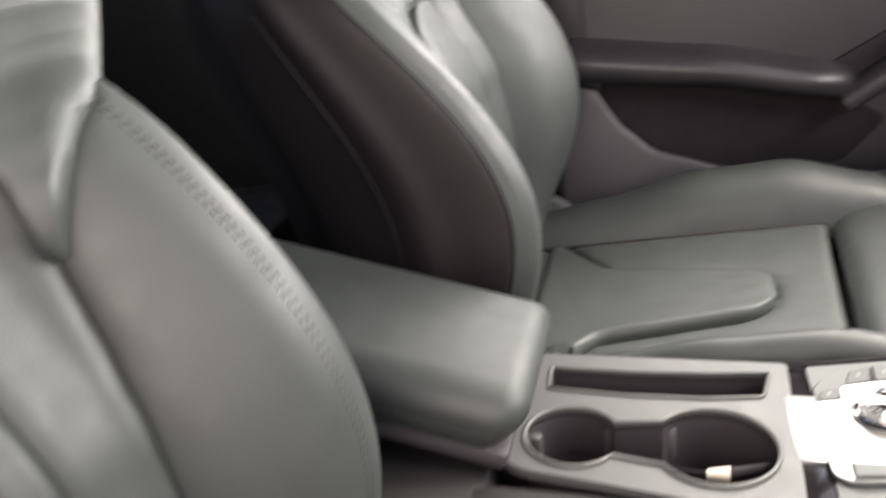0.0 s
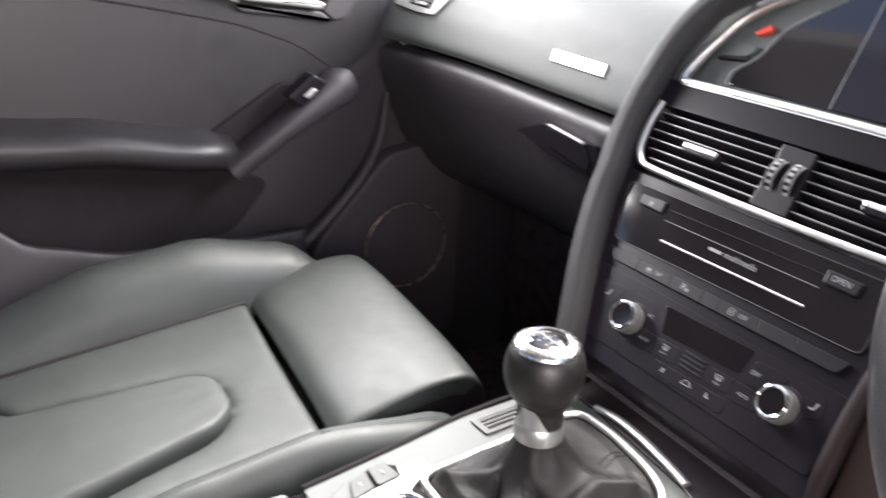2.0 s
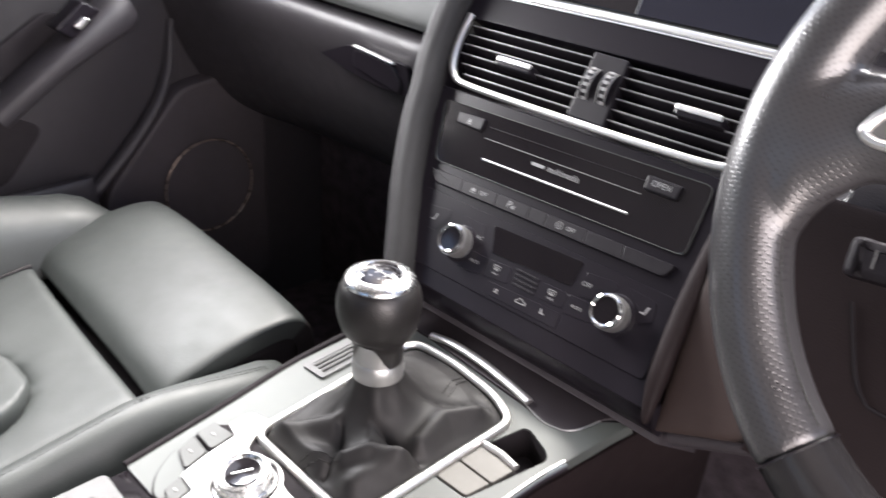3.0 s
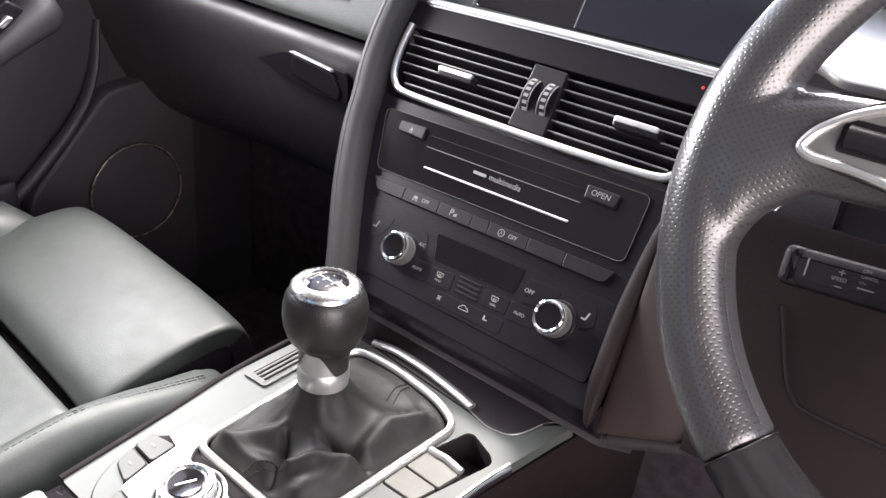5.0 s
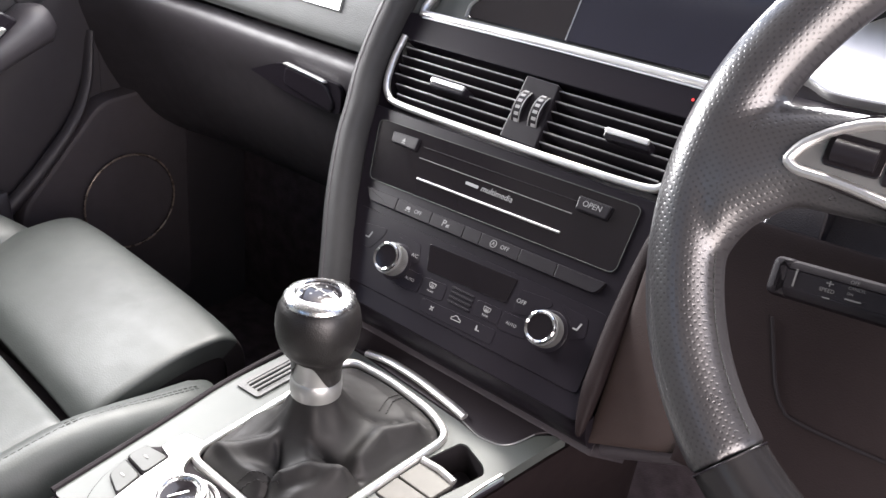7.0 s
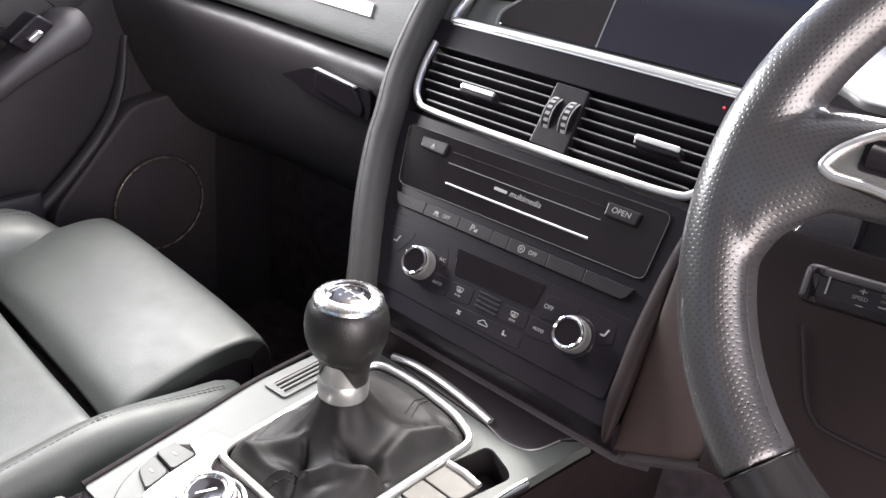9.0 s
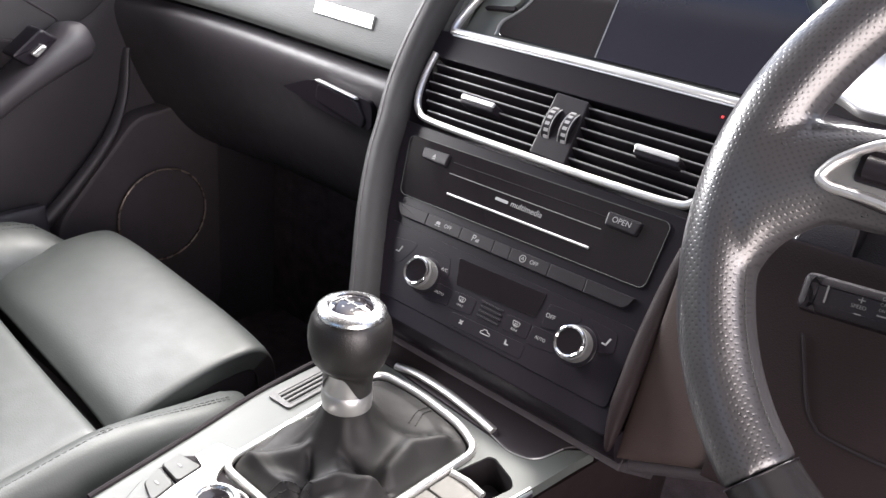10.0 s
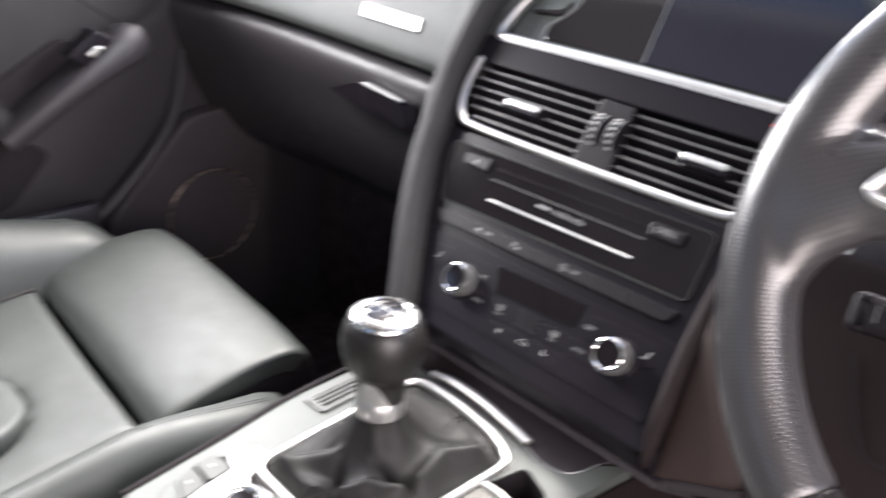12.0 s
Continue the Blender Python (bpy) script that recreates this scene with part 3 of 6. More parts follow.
# ---- passenger door ----
DX = Matrix(((0, 0, 1, 0), (1, 0, 0, 0), (0, 1, 0, 0), (0, 0, 0, 1)))     # outline (y, z), height along x
door = thing("cabin_door", pose(-0.74, 0, 0.03), "closed passenger door with black leather trim and silver handle", "car door")


def dplate(outline, x0, x1, bevel=0.004, r=0.01, n=5):
    return prism(rounded(outline, r, n), x0 + 0.74, x1 + 0.74, bevel, m=Matrix.Translation((0, 0, -0.03)) @ DX)


part("door_panel", dplate([(-0.395, 0.53), (0.02, 0.49), (0.13, 0.55), (0.235, 0.57), (0.285, 0.62), (0.27, 0.755), (-0.395, 0.775)], -0.724, -0.7195, 0.002, 0.03), DOORL, door, "black upper door panel")
part("door_shell", dplate([(-0.40, 0.06), (0.16, 0.06), (0.30, 0.30), (0.33, 0.50), (0.31, 0.64), (0.29, 0.77), (-0.40, 0.79)], -0.78, -0.722, 0.004), DOORP, door)
top = [Vector((0.025, -0.41 + 0.66 * i / 20, 0.75 - 0.010 * (i / 20) ** 2)) for i in range(21)]
part("window_ledge", tube(top, 0.022, 0.03, n=16, up=(1, 0, 0)), DOORP, door, "padded black window ledge")
part("trim_strip", dplate([(-0.40, 0.762), (-0.20, 0.747), (0.030, 0.720), (0.040, 0.672), (-0.10, 0.702), (-0.25, 0.731), (-0.37, 0.748)], -0.735, -0.706, 0.004, 0.006), GLOSS, door, "gloss black inlay strip")
chline = spline([(0.036, -0.40, 0.734), (0.036, -0.20, 0.720), (0.036, 0.034, 0.694)], 10)
part("trim_line", tube(chline, 0.0022, n=8), CHROME, door, "thin silver edging")
handle = part("door_handle", join(dplate([(0.046, 0.723), (0.079, 0.722), (0.099, 0.713), (0.112, 0.689), (0.120, 0.6655), (0.063, 0.673)], -0.722, -0.698, 0.003, 0.006), dplate([(0.100, 0.689), (0.128, 0.682), (0.182, 0.668), (0.179, 0.658), (0.090, 0.6695)], -0.722, -0.6995, 0.003, 0.004)), ALU, door, "silver interior door handle")
part("handle_end", dplate([(0.030, 0.726), (0.0425, 0.7255), (0.0605, 0.670), (0.050, 0.6715)], -0.722, -0.700, 0.003, 0.002), CHROME, handle)
# raised dark plate painting the shade of the hollow behind the handle
part("handle_shade", dplate([(0.090, 0.715), (0.199, 0.702), (0.187, 0.664), (0.108, 0.674)], -0.723, -0.7170, 0.001, 0.01), RECESS, door, "dark plate for the shade in the handle recess")
part("handle_surround", dplate([(0.055, 0.6675), (0.183, 0.6545), (0.199, 0.640), (0.066, 0.656)], -0.724, -0.712, 0.003, 0.004), DOORP, door, "moulded handle surround")
part("handle_surround", dplate([(0.188, 0.664), (0.212, 0.6995), (0.243, 0.699), (0.252, 0.688), (0.220, 0.644), (0.200, 0.641), (0.184, 0.6545)], -0.724, -0.7115, 0.003, 0.004), DOORP, door, "moulded handle surround")
INSERT = [(-0.356, 0.712), (-0.20, 0.690), (-0.055, 0.664), (0.062, 0.640), (0.145, 0.610), (0.205, 0.570), (0.120, 0.545), (0.02, 0.47), (-0.159, 0.505), (-0.338, 0.53)]
insert_ob = part("door_insert", dplate(INSERT, -0.735, -0.7180, 0.001, 0.02), DOORL, door, "black leather door insert")
part("insert_seam", tube([Vector((-0.7183 + 0.74, p.x, p.y - 0.03)) for p in rounded(INSERT, 0.02, 8)], 0.0016, n=6, closed=True, up=(1, 0, 0)), RECESS, insert_ob)


def arm(s, t):
    y = -0.362 + 0.398 * t
    z = at_knots([(-0.362, 0.538), (-0.16, 0.520), (-0.01, 0.493), (0.04, 0.482)], y) - 0.03
    out = 1 - 0.35 * max(0.0, (t - 0.88) / 0.12) ** 2
    k = 1 - 0.30 * t
    return bend([(0.016, y, z), (0.050 * out, y, z - 0.003), (0.071 * out, y, z - 0.011 * k), (0.077 * out, y, z - 0.022 * k), (0.068 * out, y, z - 0.040 * k), (0.016, y, z - 0.047 * k)], s)


part("door_armrest", pillow(arm, 20, 20, 0.003, 0.04, 0.04, 0.01, flip=True), DOORL, door, "padded leather door armrest")
part("stitching", stitches([Vector(arm(0.56, 0.04 + 0.9 * i / 40)) + Vector((0.0032, 0, 0)) for i in range(41)]), THREAD, door)
grip = [Vector((-0.690 + 0.74 + 0.012 * math.sin(math.pi * i / 14), 0.034 + 0.178 * i / 14, 0.417 + 0.113 * i / 14 + 0.010 * math.sin(math.pi * i / 14))) for i in range(15)]
part("pull_handle", tube(grip, lambda s: 0.0165 + 0.0115 * max(0.0, s - 0.45) / 0.55 if s < 0.97 else 0.020, lambda s: 0.030 if s < 0.97 else 0.022, n=20, up=(1, 0, 0), power=2.9), DOORP, door, "slanted door pull handle")
# dark plate in place of the shaded hollow behind the pull
part("grip_shade", dplate([(0.0, 0.487), (0.115, 0.558), (0.150, 0.553), (0.145, 0.535), (0.045, 0.452), (0.02, 0.45)], -0.7185, -0.7085, 0.002, 0.010), RECESS, door, "dark plate for the shade behind the pull handle")
sw = part("window_switch", dplate([(0.106, 0.549), (0.144, 0.580), (0.166, 0.566), (0.128, 0.534)], -0.68, -0.6515, 0.003, 0.006), FASCIA, door, "black window switch plate")
part("switch_rocker", dplate([(0.128, 0.551), (0.142, 0.562), (0.149, 0.558), (0.135, 0.546)], -0.653, -0.646, 0.002, 0.003), CHROME, sw, "silver window switch rocker")
# flat dark plate: the pocket's inner shade put into its colour
part("pocket_shade", dplate([(-0.325, 0.475), (-0.30, 0.405), (-0.25, 0.360), (-0.122, 0.330), (0.04, 0.340), (0.10, 0.41), (0.02, 0.45), (-0.15, 0.465)], -0.726, -0.7185, 0.002, 0.02), RECESS, door, "dark plate for the shade in the door pocket")


def lower(s, t):
    rim = at_knots([(-0.40, 0.49), (-0.325, 0.475), (-0.285, 0.415), (-0.23, 0.372), (-0.12, 0.345), (0.02, 0.338), (0.14, 0.34)], -0.38 + 0.52 * s)
    z = 0.06 + (rim - 0.06) * t
    return (0.055 + 0.018 * math.sin(math.pi * min(1, t)) , -0.38 + 0.52 * s, z - 0.03)


part("pocket_wall", pillow(lower, 24, 10, 0.004, 0.03, 0.05, 0.02), DOORP, door, "black lower door pocket wall")
band = spline([(0.048, 0.10, 0.255), (0.048, 0.16, 0.30), (0.044, 0.235, 0.375), (0.030, 0.272, 0.43), (0.016, 0.290, 0.50)], 8)
part("door_edge", tube(band, lambda s: 0.011 - 0.006 * s, 0.010, n=12, up=(1, 0, 0)), DOORP, door, "rounded front door edge")
spk = part("speaker", lathe([(0.0, 0.002), (0.066, 0.004), (0.069, 0.010), (0.0, 0.008)], 40, m=Matrix.Translation((0.052, 0.309, 0.258)) @ DX), DARK, door, "round black door speaker")
ring = [Vector((0.0635, 0.309 + 0.072 * math.cos(a), 0.258 + 0.072 * math.sin(a))) for a in np.linspace(0, 2 * math.pi, 48, endpoint=False)]
part("speaker_ring", tube(ring, 0.0015, n=8, closed=True, up=(1, 0, 0)), RINGM, spk, "thin grey speaker ring")
part("speaker_panel", dplate([(0.12, 0.10), (0.42, 0.10), (0.42, 0.46), (0.28, 0.44), (0.16, 0.31)], -0.72, -0.69, 0.006, 0.02), DARK, door)


# ---- dashboard ----
dash = thing("dashboard", pose(0, 0.4, 0.03), "dark grey soft plastic dashboard with glove box", "dashboard")


def dash_line(x):
    return 0.318 - 0.04 * max(0.0, (-x - 0.45) / 0.3) ** 2


PAD = [(-0.004, 0.000), (-0.007, 0.010), (0.000, 0.030), (0.012, 0.055), (0.035, 0.090), (0.085, 0.120), (0.18, 0.140), (0.36, 0.15)]


def pad(x0, x1, s, t, top=0.0):
    x = x0 + (x1 - x0) * s
    a, b = bend([Vector(p) for p in PAD], t)
    return (x, dash_line(x) + a - 0.4, 0.606 - 0.03 + b + 0.02 * (x + 0.25) * -1 * 0.9 + top)


part("upper_pad", pillow(lambda s, t: pad(-0.77, -0.16, s, t), 20, 30, 0.0, 0.02, 0.02, 0.02, flip=False), DASH, dash, "grey upper dash pad")
part("upper_pad", pillow(lambda s, t: (-0.20 + 0.97 * s, 0.43 + 0.25 * t - 0.4, 0.735 - 0.03 + 0.015 * t), 12, 6, 0.0, 0.02, 0.02, 0.02), DASH, dash, "grey upper dash pad")
LOW = [(0.010, -0.004), (-0.006, -0.014), (-0.008, -0.035), (0.002, -0.07), (0.030, -0.14), (0.085, -0.21), (0.20, -0.27)]


def low(s, t):
    x = -0.77 + 0.61 * s
    a, b = bend([Vector(p) for p in LOW], t)
    return (x, dash_line(x) + a - 0.4, 0.602 - 0.03 + b - 0.018 * (x + 0.25))


part("lower_panel", pillow(low, 20, 26, 0.0, 0.02, 0.02, 0.02, flip=True), DOORP, dash, "black lower dash panel")
GF = Matrix(((1, 0, 0, 0), (0, 0, -1, 0.3045 - 0.4), (0, 1, 0, -0.03), (0, 0, 0, 1)))     # outline (x, z), height towards the seats
latch = part("glove_box_latch", prism(rounded([(-0.327, 0.572), (-0.262, 0.567), (-0.247, 0.548), (-0.251, 0.536), (-0.330, 0.549)], 0.009, 6), -0.012, 0.004, 0.003, m=GF), FASCIA, dash, "black glove box latch")
part("latch_edge", prism(rounded([(-0.327, 0.5745), (-0.262, 0.5690), (-0.260, 0.5668), (-0.326, 0.5722)], 0.0008), 0.0, 0.0060, 0.0008, m=GF), CHROME, latch, "silver latch edge")
# flat plate, its dark colour standing in for the shade of a hollow
part("scoop_shade", prism(rounded([(-0.390, 0.552), (-0.335, 0.573), (-0.240, 0.568), (-0.238, 0.536), (-0.310, 0.538)], [0.002, 0.02, 0.01, 0.012, 0.03], 8), -0.02, 0.0008, 0.0, m=GF), FASCIA, dash, "flat dark plate for the shade in the latch scoop")
BF = Matrix.Translation((-0.310, 0.3235 - 0.4, 0.6465 - 0.03)) @ Euler((radians(67), 0, radians(0))).to_matrix().to_4x4()
part("badge", prism(rounded([(-0.046, -0.0075), (0.049, -0.0090), (0.047, 0.0060), (-0.047, 0.0075)], 0.0015), -0.004, 0.0035, 0.001, m=BF), ALU, dash, "plain silver badge plate")
# side vent
def on_pad(u, v, w):
    """A place on the upper pad: across, up the slope, off the surface."""
    p = Vector(pad(u, u + 1e-3, 0.0, v))
    n = (Vector(pad(u + 1e-3, u + 2e-3, 0.0, v)) - p).cross(Vector(pad(u, u + 1e-3, 0.0, v + 1e-3)) - p).normalized()
    return p + n * w


V_OUT = rounded([(-0.7075, 0.400), (-0.7033, 0.4866), (-0.6978, 0.5546), (-0.6852, 0.616), (-0.664, 0.6707), (-0.633, 0.6977), (-0.5700, 0.7090), (-0.5737, 0.6338), (-0.5892, 0.5598), (-0.6021, 0.4823), (-0.6175, 0.378), (-0.6561, 0.3750)], 0.006, 3)
V_IN = rounded([(-0.6790, 0.4150), (-0.6778, 0.5101), (-0.6705, 0.5808), (-0.6587, 0.6424), (-0.6307, 0.6742), (-0.5835, 0.6875), (-0.5965, 0.6061), (-0.6076, 0.5429), (-0.6257, 0.4613), (-0.6306, 0.4070)], 0.005, 3)


def padded(bm):
    for v in bm.verts:
        v.co = on_pad(*v.co)
    return bm


# no hole in the pad: a flat black plate gives the opening's deep shade
vent = part("side_vent", prism(V_IN, 0.0006, 0.0012, 0.0, place=on_pad), RECESS, dash, "side air vent with its inner shade as a flat black plate")
part("vent_frame", padded(holed(V_OUT, [V_IN], 0.0004, 0.0036, skirt=-0.004)), CHROME, vent, "silver vent frame")
for i in range(6):
    v0 = 0.455 + 0.040 * i
    x0 = at_knots([(0.41, -0.679), (0.51, -0.6778), (0.58, -0.6705), (0.642, -0.6587), (0.674, -0.6307)], v0) + 0.001
    x1 = at_knots([(0.407, -0.6306), (0.461, -0.6257), (0.543, -0.6076), (0.606, -0.5965), (0.6875, -0.5835)], v0) - 0.001
    part("slat", padded(box(x0, x1, v0 - 0.0045, v0 + 0.0045, 0.001, 0.0026, 0.0006, 1)), DARK, vent)
part("vent_tab", padded(box(-0.646, -0.626, 0.574, 0.594, 0.001, 0.0055, 0.001)), CHROME, vent, "silver vent tab")
part("vent_tab", padded(box(-0.665, -0.640, 0.425, 0.440, 0.001, 0.0060, 0.001)), CHROME, vent, "silver vent tab")


# ---- centre stack: u across, v up the slope, w towards the seats ----
SM = Matrix(((1, 0, 0, 0.0024), (0, 0.562, -0.827, 0.2), (0, 0.827, 0.562, 0.474), (0, 0, 0, 1)))


def skew(u, v, w):
    return (u - 0.1 * (v - 0.075), v, w)


def plate(pts, w0, w1, bevel=0.0006, r=0.002, n=4, bm=None):
    return prism(rounded(pts, r, n), w0, w1, bevel, place=skew, bm=bm)


def quad(u0, u1, v0, v1):
    return [(u0, v0), (u1, v0), (u1, v1), (u0, v1)]


stack = thing("centre_stack", SM, "black centre stack framed by curved grey leather strips", "dashboard")
part("housing", prism([(-0.13, -0.07), (0.165, -0.07), (0.175, 0.36), (-0.175, 0.36), (-0.185, 0.20), (-0.16, 0.08)], -0.12, -0.036, 0.0), DARK, stack)
part("fascia", plate([(-0.116, -0.049), (0.146, -0.050), (0.147, 0.03), (0.156, 0.124), (-0.156, 0.124), (-0.134, 0.05), (-0.122, 0.0)], -0.036, 0.0, 0.001, 0.004), FASCIA, stack, "satin black fascia")
part("fascia_band", plate([(-0.160, 0.193), (0.165, 0.193), (0.168, 0.2205), (-0.158, 0.2205)], -0.036, 0.0, 0.001, 0.003), FASCIA, stack, "satin black band above the vents")
part("fascia_cheek", plate([(-0.172, 0.12), (-0.1535, 0.12), (-0.1575, 0.20), (-0.176, 0.215)], -0.036, -0.001, 0.001, 0.002), FASCIA, stack)
part("fascia_cheek", plate([(0.156, 0.12), (0.175, 0.12), (0.18, 0.22), (0.160, 0.20)], -0.036, -0.001, 0.001, 0.002), FASCIA, stack)
part("indicator_light", lathe([(0.0, 0.0), (0.0011, 0.0), (0.0009, 0.0006), (0.0, 0.0008)], 16, m=Matrix.Translation((0.1300, 0.2085, 0.0002))), LED, stack, "tiny lit red indicator")
arch = spline([(-0.082, -0.085, 0.004), (-0.1025, -0.037, 0.006), (-0.1350, 0.0275, 0.008), (-0.1560, 0.078, 0.008), (-0.165, 0.112, 0.008), (-0.176, 0.150, 0.008), (-0.182, 0.20, 0.008),
               (-0.181, 0.25, 0.008), (-0.170, 0.292, 0.006), (-0.145, 0.322, 0.004), (-0.105, 0.345, 0.0), (-0.03, 0.368, -0.006), (0.08, 0.378, -0.01), (0.20, 0.37, -0.01)], 6)
part("arch_strip", tube(arch, 0.0125, 0.016, n=18, up=(0, 0, 1), power=2.8), STRIP, stack, "grey leather-grained arch strip")
part("strip_seam", tube([p + Vector((-0.003, 0, 0.0158)) for p in arch], 0.0006, n=6), DARK, stack)
cheek = spline([(0.1640, -0.058, 0.000), (0.1615, -0.04, 0.003), (0.1590, -0.0138, 0.006), (0.1550, 0.034, 0.006), (0.1560, 0.10, 0.006), (0.166, 0.16, 0.006), (0.178, 0.24, 0.006), (0.19, 0.32, 0.0)], 6)
part("arch_strip", tube(cheek, lambda s: 0.0012 + 0.0056 * min(1.0, s * 4.0) ** 0.6, lambda s: 0.002 + 0.0055 * min(1.0, s * 4.0) ** 0.6, n=18, up=(0, 0, 1), power=2.8), SHROUD, stack, "dark side strip")

# centre air vent
airvent = thing("air_vent", SM @ Matrix.Translation((0, 0.16, 0)), "black centre air vents with slats in a silver frame", "air vent")
AV = Matrix.Translation((0, -0.16, 0))


def vpart(name, bm, material, parent=None, label=""):
    bm.transform(AV)
    return part(name, bm, material, parent or airvent, label)


vpart("vent_back", plate(quad(-0.153, 0.158, 0.125, 0.196), -0.0355, -0.026, 0), DOORP)
uframe = spline([skew(*p) for p in ((-0.1505, 0.1955, 0.001), (-0.1525, 0.172, 0.001), (-0.1500, 0.149, 0.001), (-0.1415, 0.1355, 0.001), (-0.125, 0.1305, 0.001), (-0.06, 0.1292, 0.001), (0.0, 0.129, 0.001), (0.07, 0.1294, 0.001),
                                        (0.128, 0.1312, 0.001), (0.1445, 0.136, 0.001), (0.153, 0.150, 0.001), (0.1555, 0.172, 0.001), (0.154, 0.1955, 0.001))], 8)
vpart("vent_frame", tube(uframe, 0.0032, 0.0034, n=12, up=(0, 0, 1), power=2.6), CHROME, label="bright silver vent frame")
for k in range(6):
    v = 0.1400 + 0.0093 * k
    end = 0.006 * max(0, 2 - k)
    for u0, u1 in ((-0.148 + end, -0.0075), (0.0275, 0.152 - end)):
        m = Euler((radians(-24), 0, 0)).to_matrix().to_4x4()
        b = box(u0, u1, -0.0011, 0.0011, -0.016, 0.0, 0.0006, 2, m=Matrix.Translation((-0.1 * (v - 0.075), v, -0.003)) @ m)
        sl = vpart("slat", b, BUTTON)
        # pale tube along each slat's front, standing in for its gloss reflection
        vpart("slat_glint", tube([Vector((u0 + 0.001 - 0.1 * (v - 0.075), v + 0.0002, -0.0026)), Vector((u1 - 0.001 - 0.1 * (v - 0.075), v + 0.0002, -0.0026))], 0.0007, n=6), EDGE, sl)
vpart("divider", plate([(-0.0088, 0.1334), (0.0286, 0.1328), (0.0290, 0.1905), (-0.0048, 0.1912)], -0.026, 0.0012, 0.001), BUTTON, label="dark divider between the vents")
for u in (0.0015, 0.0195):
    base = Matrix.Translation(skew(u, 0.1635, -0.0125)) @ Euler((0, radians(90), 0)).to_matrix().to_4x4()
    w = vpart("thumbwheel", lathe([(0.0, -0.0042), (0.0187, -0.0042), (0.0195, -0.0034), (0.0195, 0.0034), (0.0187, 0.0042), (0.0, 0.0042)], 40, m=base), BUTTON, label="ribbed vent thumbwheel")
    for e in (-0.0042, 0.0042):
        vpart("rim_ring", tube([base @ Vector((0.0194 * math.cos(a), 0.0194 * math.sin(a), e)) for a in np.linspace(0, 2 * math.pi, 36, endpoint=False)], 0.0005, n=6, closed=True, up=(1, 0, 0)), EDGE, w)
    for j in range(6):
        a = radians(-42 + 17 * j)
        vpart("mark", box(-0.0022, 0.0022, -0.0014, 0.0014, -0.0003, 0.0003, m=Matrix.Translation(skew(u, 0.1635 + 0.0196 * math.sin(a), -0.0125 + 0.0196 * math.cos(a))) @ Matrix.Rotation(-a, 4, "X")), PRINT, w)
for u, v in ((-0.0764, 0.1590), (0.1060, 0.1622)):
    t = vpart("vent_tab", plate(quad(u - 0.0205, u + 0.0205, v - 0.0046, v + 0.0042), -0.01, 0.007, 0.002, 0.003), FASCIA, label="black vent tab")
    vpart("tab_top", plate(quad(u - 0.0195, u + 0.0195, v - 0.0006, v + 0.0044), 0.0035, 0.0085, 0.0012, 0.002), CHROME, t, "silver tab insert")

# display
display = thing("display_screen", SM @ Matrix.Translation((0, 0.28, -0.02)), "switched-off dark display screen in a silver frame", "screen")
DV = Matrix.Translation((0, -0.28, 0.02))


def dpart(name, bm, material, parent=None, label=""):
    bm.transform(DV)
    return part(name, bm, material, parent or display, label)


hull = [(-0.158, 0.222), (0.165, 0.222), (0.17, 0.30), (0.14, 0.345), (0.05, 0.357), (-0.05, 0.347), (-0.105, 0.327), (-0.137, 0.299), (-0.152, 0.262)]
dpart("bezel", prism(rounded(hull, 0.006), -0.036, -0.014, 0.0), CONSOLE, label="grey display surround")
dpart("glass", prism(rounded([(-0.1155, 0.2335), (0.16, 0.2335), (0.162, 0.30), (0.13, 0.338), (0.05, 0.349), (-0.04, 0.340), (-0.066, 0.318), (-0.088, 0.296), (-0.0975, 0.270), (-0.1165, 0.2465)], [0.005, 0.004, 0.01, 0.01, 0.01, 0.01, 0.008, 0.008, 0.008, 0.006], 5), -0.02, -0.0115, 0.001), GLOSS, label="gloss black display surround")
dpart("screen", prism([(-0.0045, 0.2345), (0.159, 0.2345), (0.161, 0.30), (0.13, 0.336), (0.05, 0.347), (-0.014, 0.341)], -0.0115, -0.0107, 0.0), SCREEN, label="dark display screen")
dpart("screen_edge", tube([Vector((-0.0050, 0.2345, -0.0106)), Vector((-0.0145, 0.341, -0.0106))], 0.0007, n=6), EDGE)
lip = spline([(-0.1165, 0.2330, -0.0112), (-0.1175, 0.2462, -0.0112), (-0.1075, 0.2572, -0.0112), (-0.0985, 0.2695, -0.0112), (-0.0895, 0.2955, -0.0112), (-0.067, 0.3185, -0.0112)], 8)
dpart("surround_lip", tube(lip, 0.0014, n=8), EDGE, label="thin silver surround lip")
line = spline([(0.166, 0.2228, -0.002), (0.0, 0.2235, -0.002), (-0.140, 0.2222, -0.002), (-0.158, 0.2245, -0.003), (-0.157, 0.245, -0.005), (-0.149, 0.270, -0.007), (-0.137, 0.298, -0.009), (-0.108, 0.325, -0.011), (-0.05, 0.345, -0.012), (0.05, 0.355, -0.012), (0.14, 0.343, -0.012)], 8)
dpart("display_frame", tube(line, 0.0034, 0.0045, n=12, up=(0, 0, 1), power=2.6), CHROME, label="bright silver frame line")
dpart("frame_line", tube(spline([(0.166, 0.2185, 0.0005), (0.0, 0.2190, 0.0005), (-0.154, 0.2178, 0.0005)], 10), 0.0008, n=8), CHROME)
hz = dpart("side_button", prism(rounded([(-0.1400, 0.2585), (-0.1100, 0.2640), (-0.1040, 0.2755), (-0.1290, 0.2760)], 0.004), -0.015, -0.0095, 0.001), CONSOLE, label="grey side button")
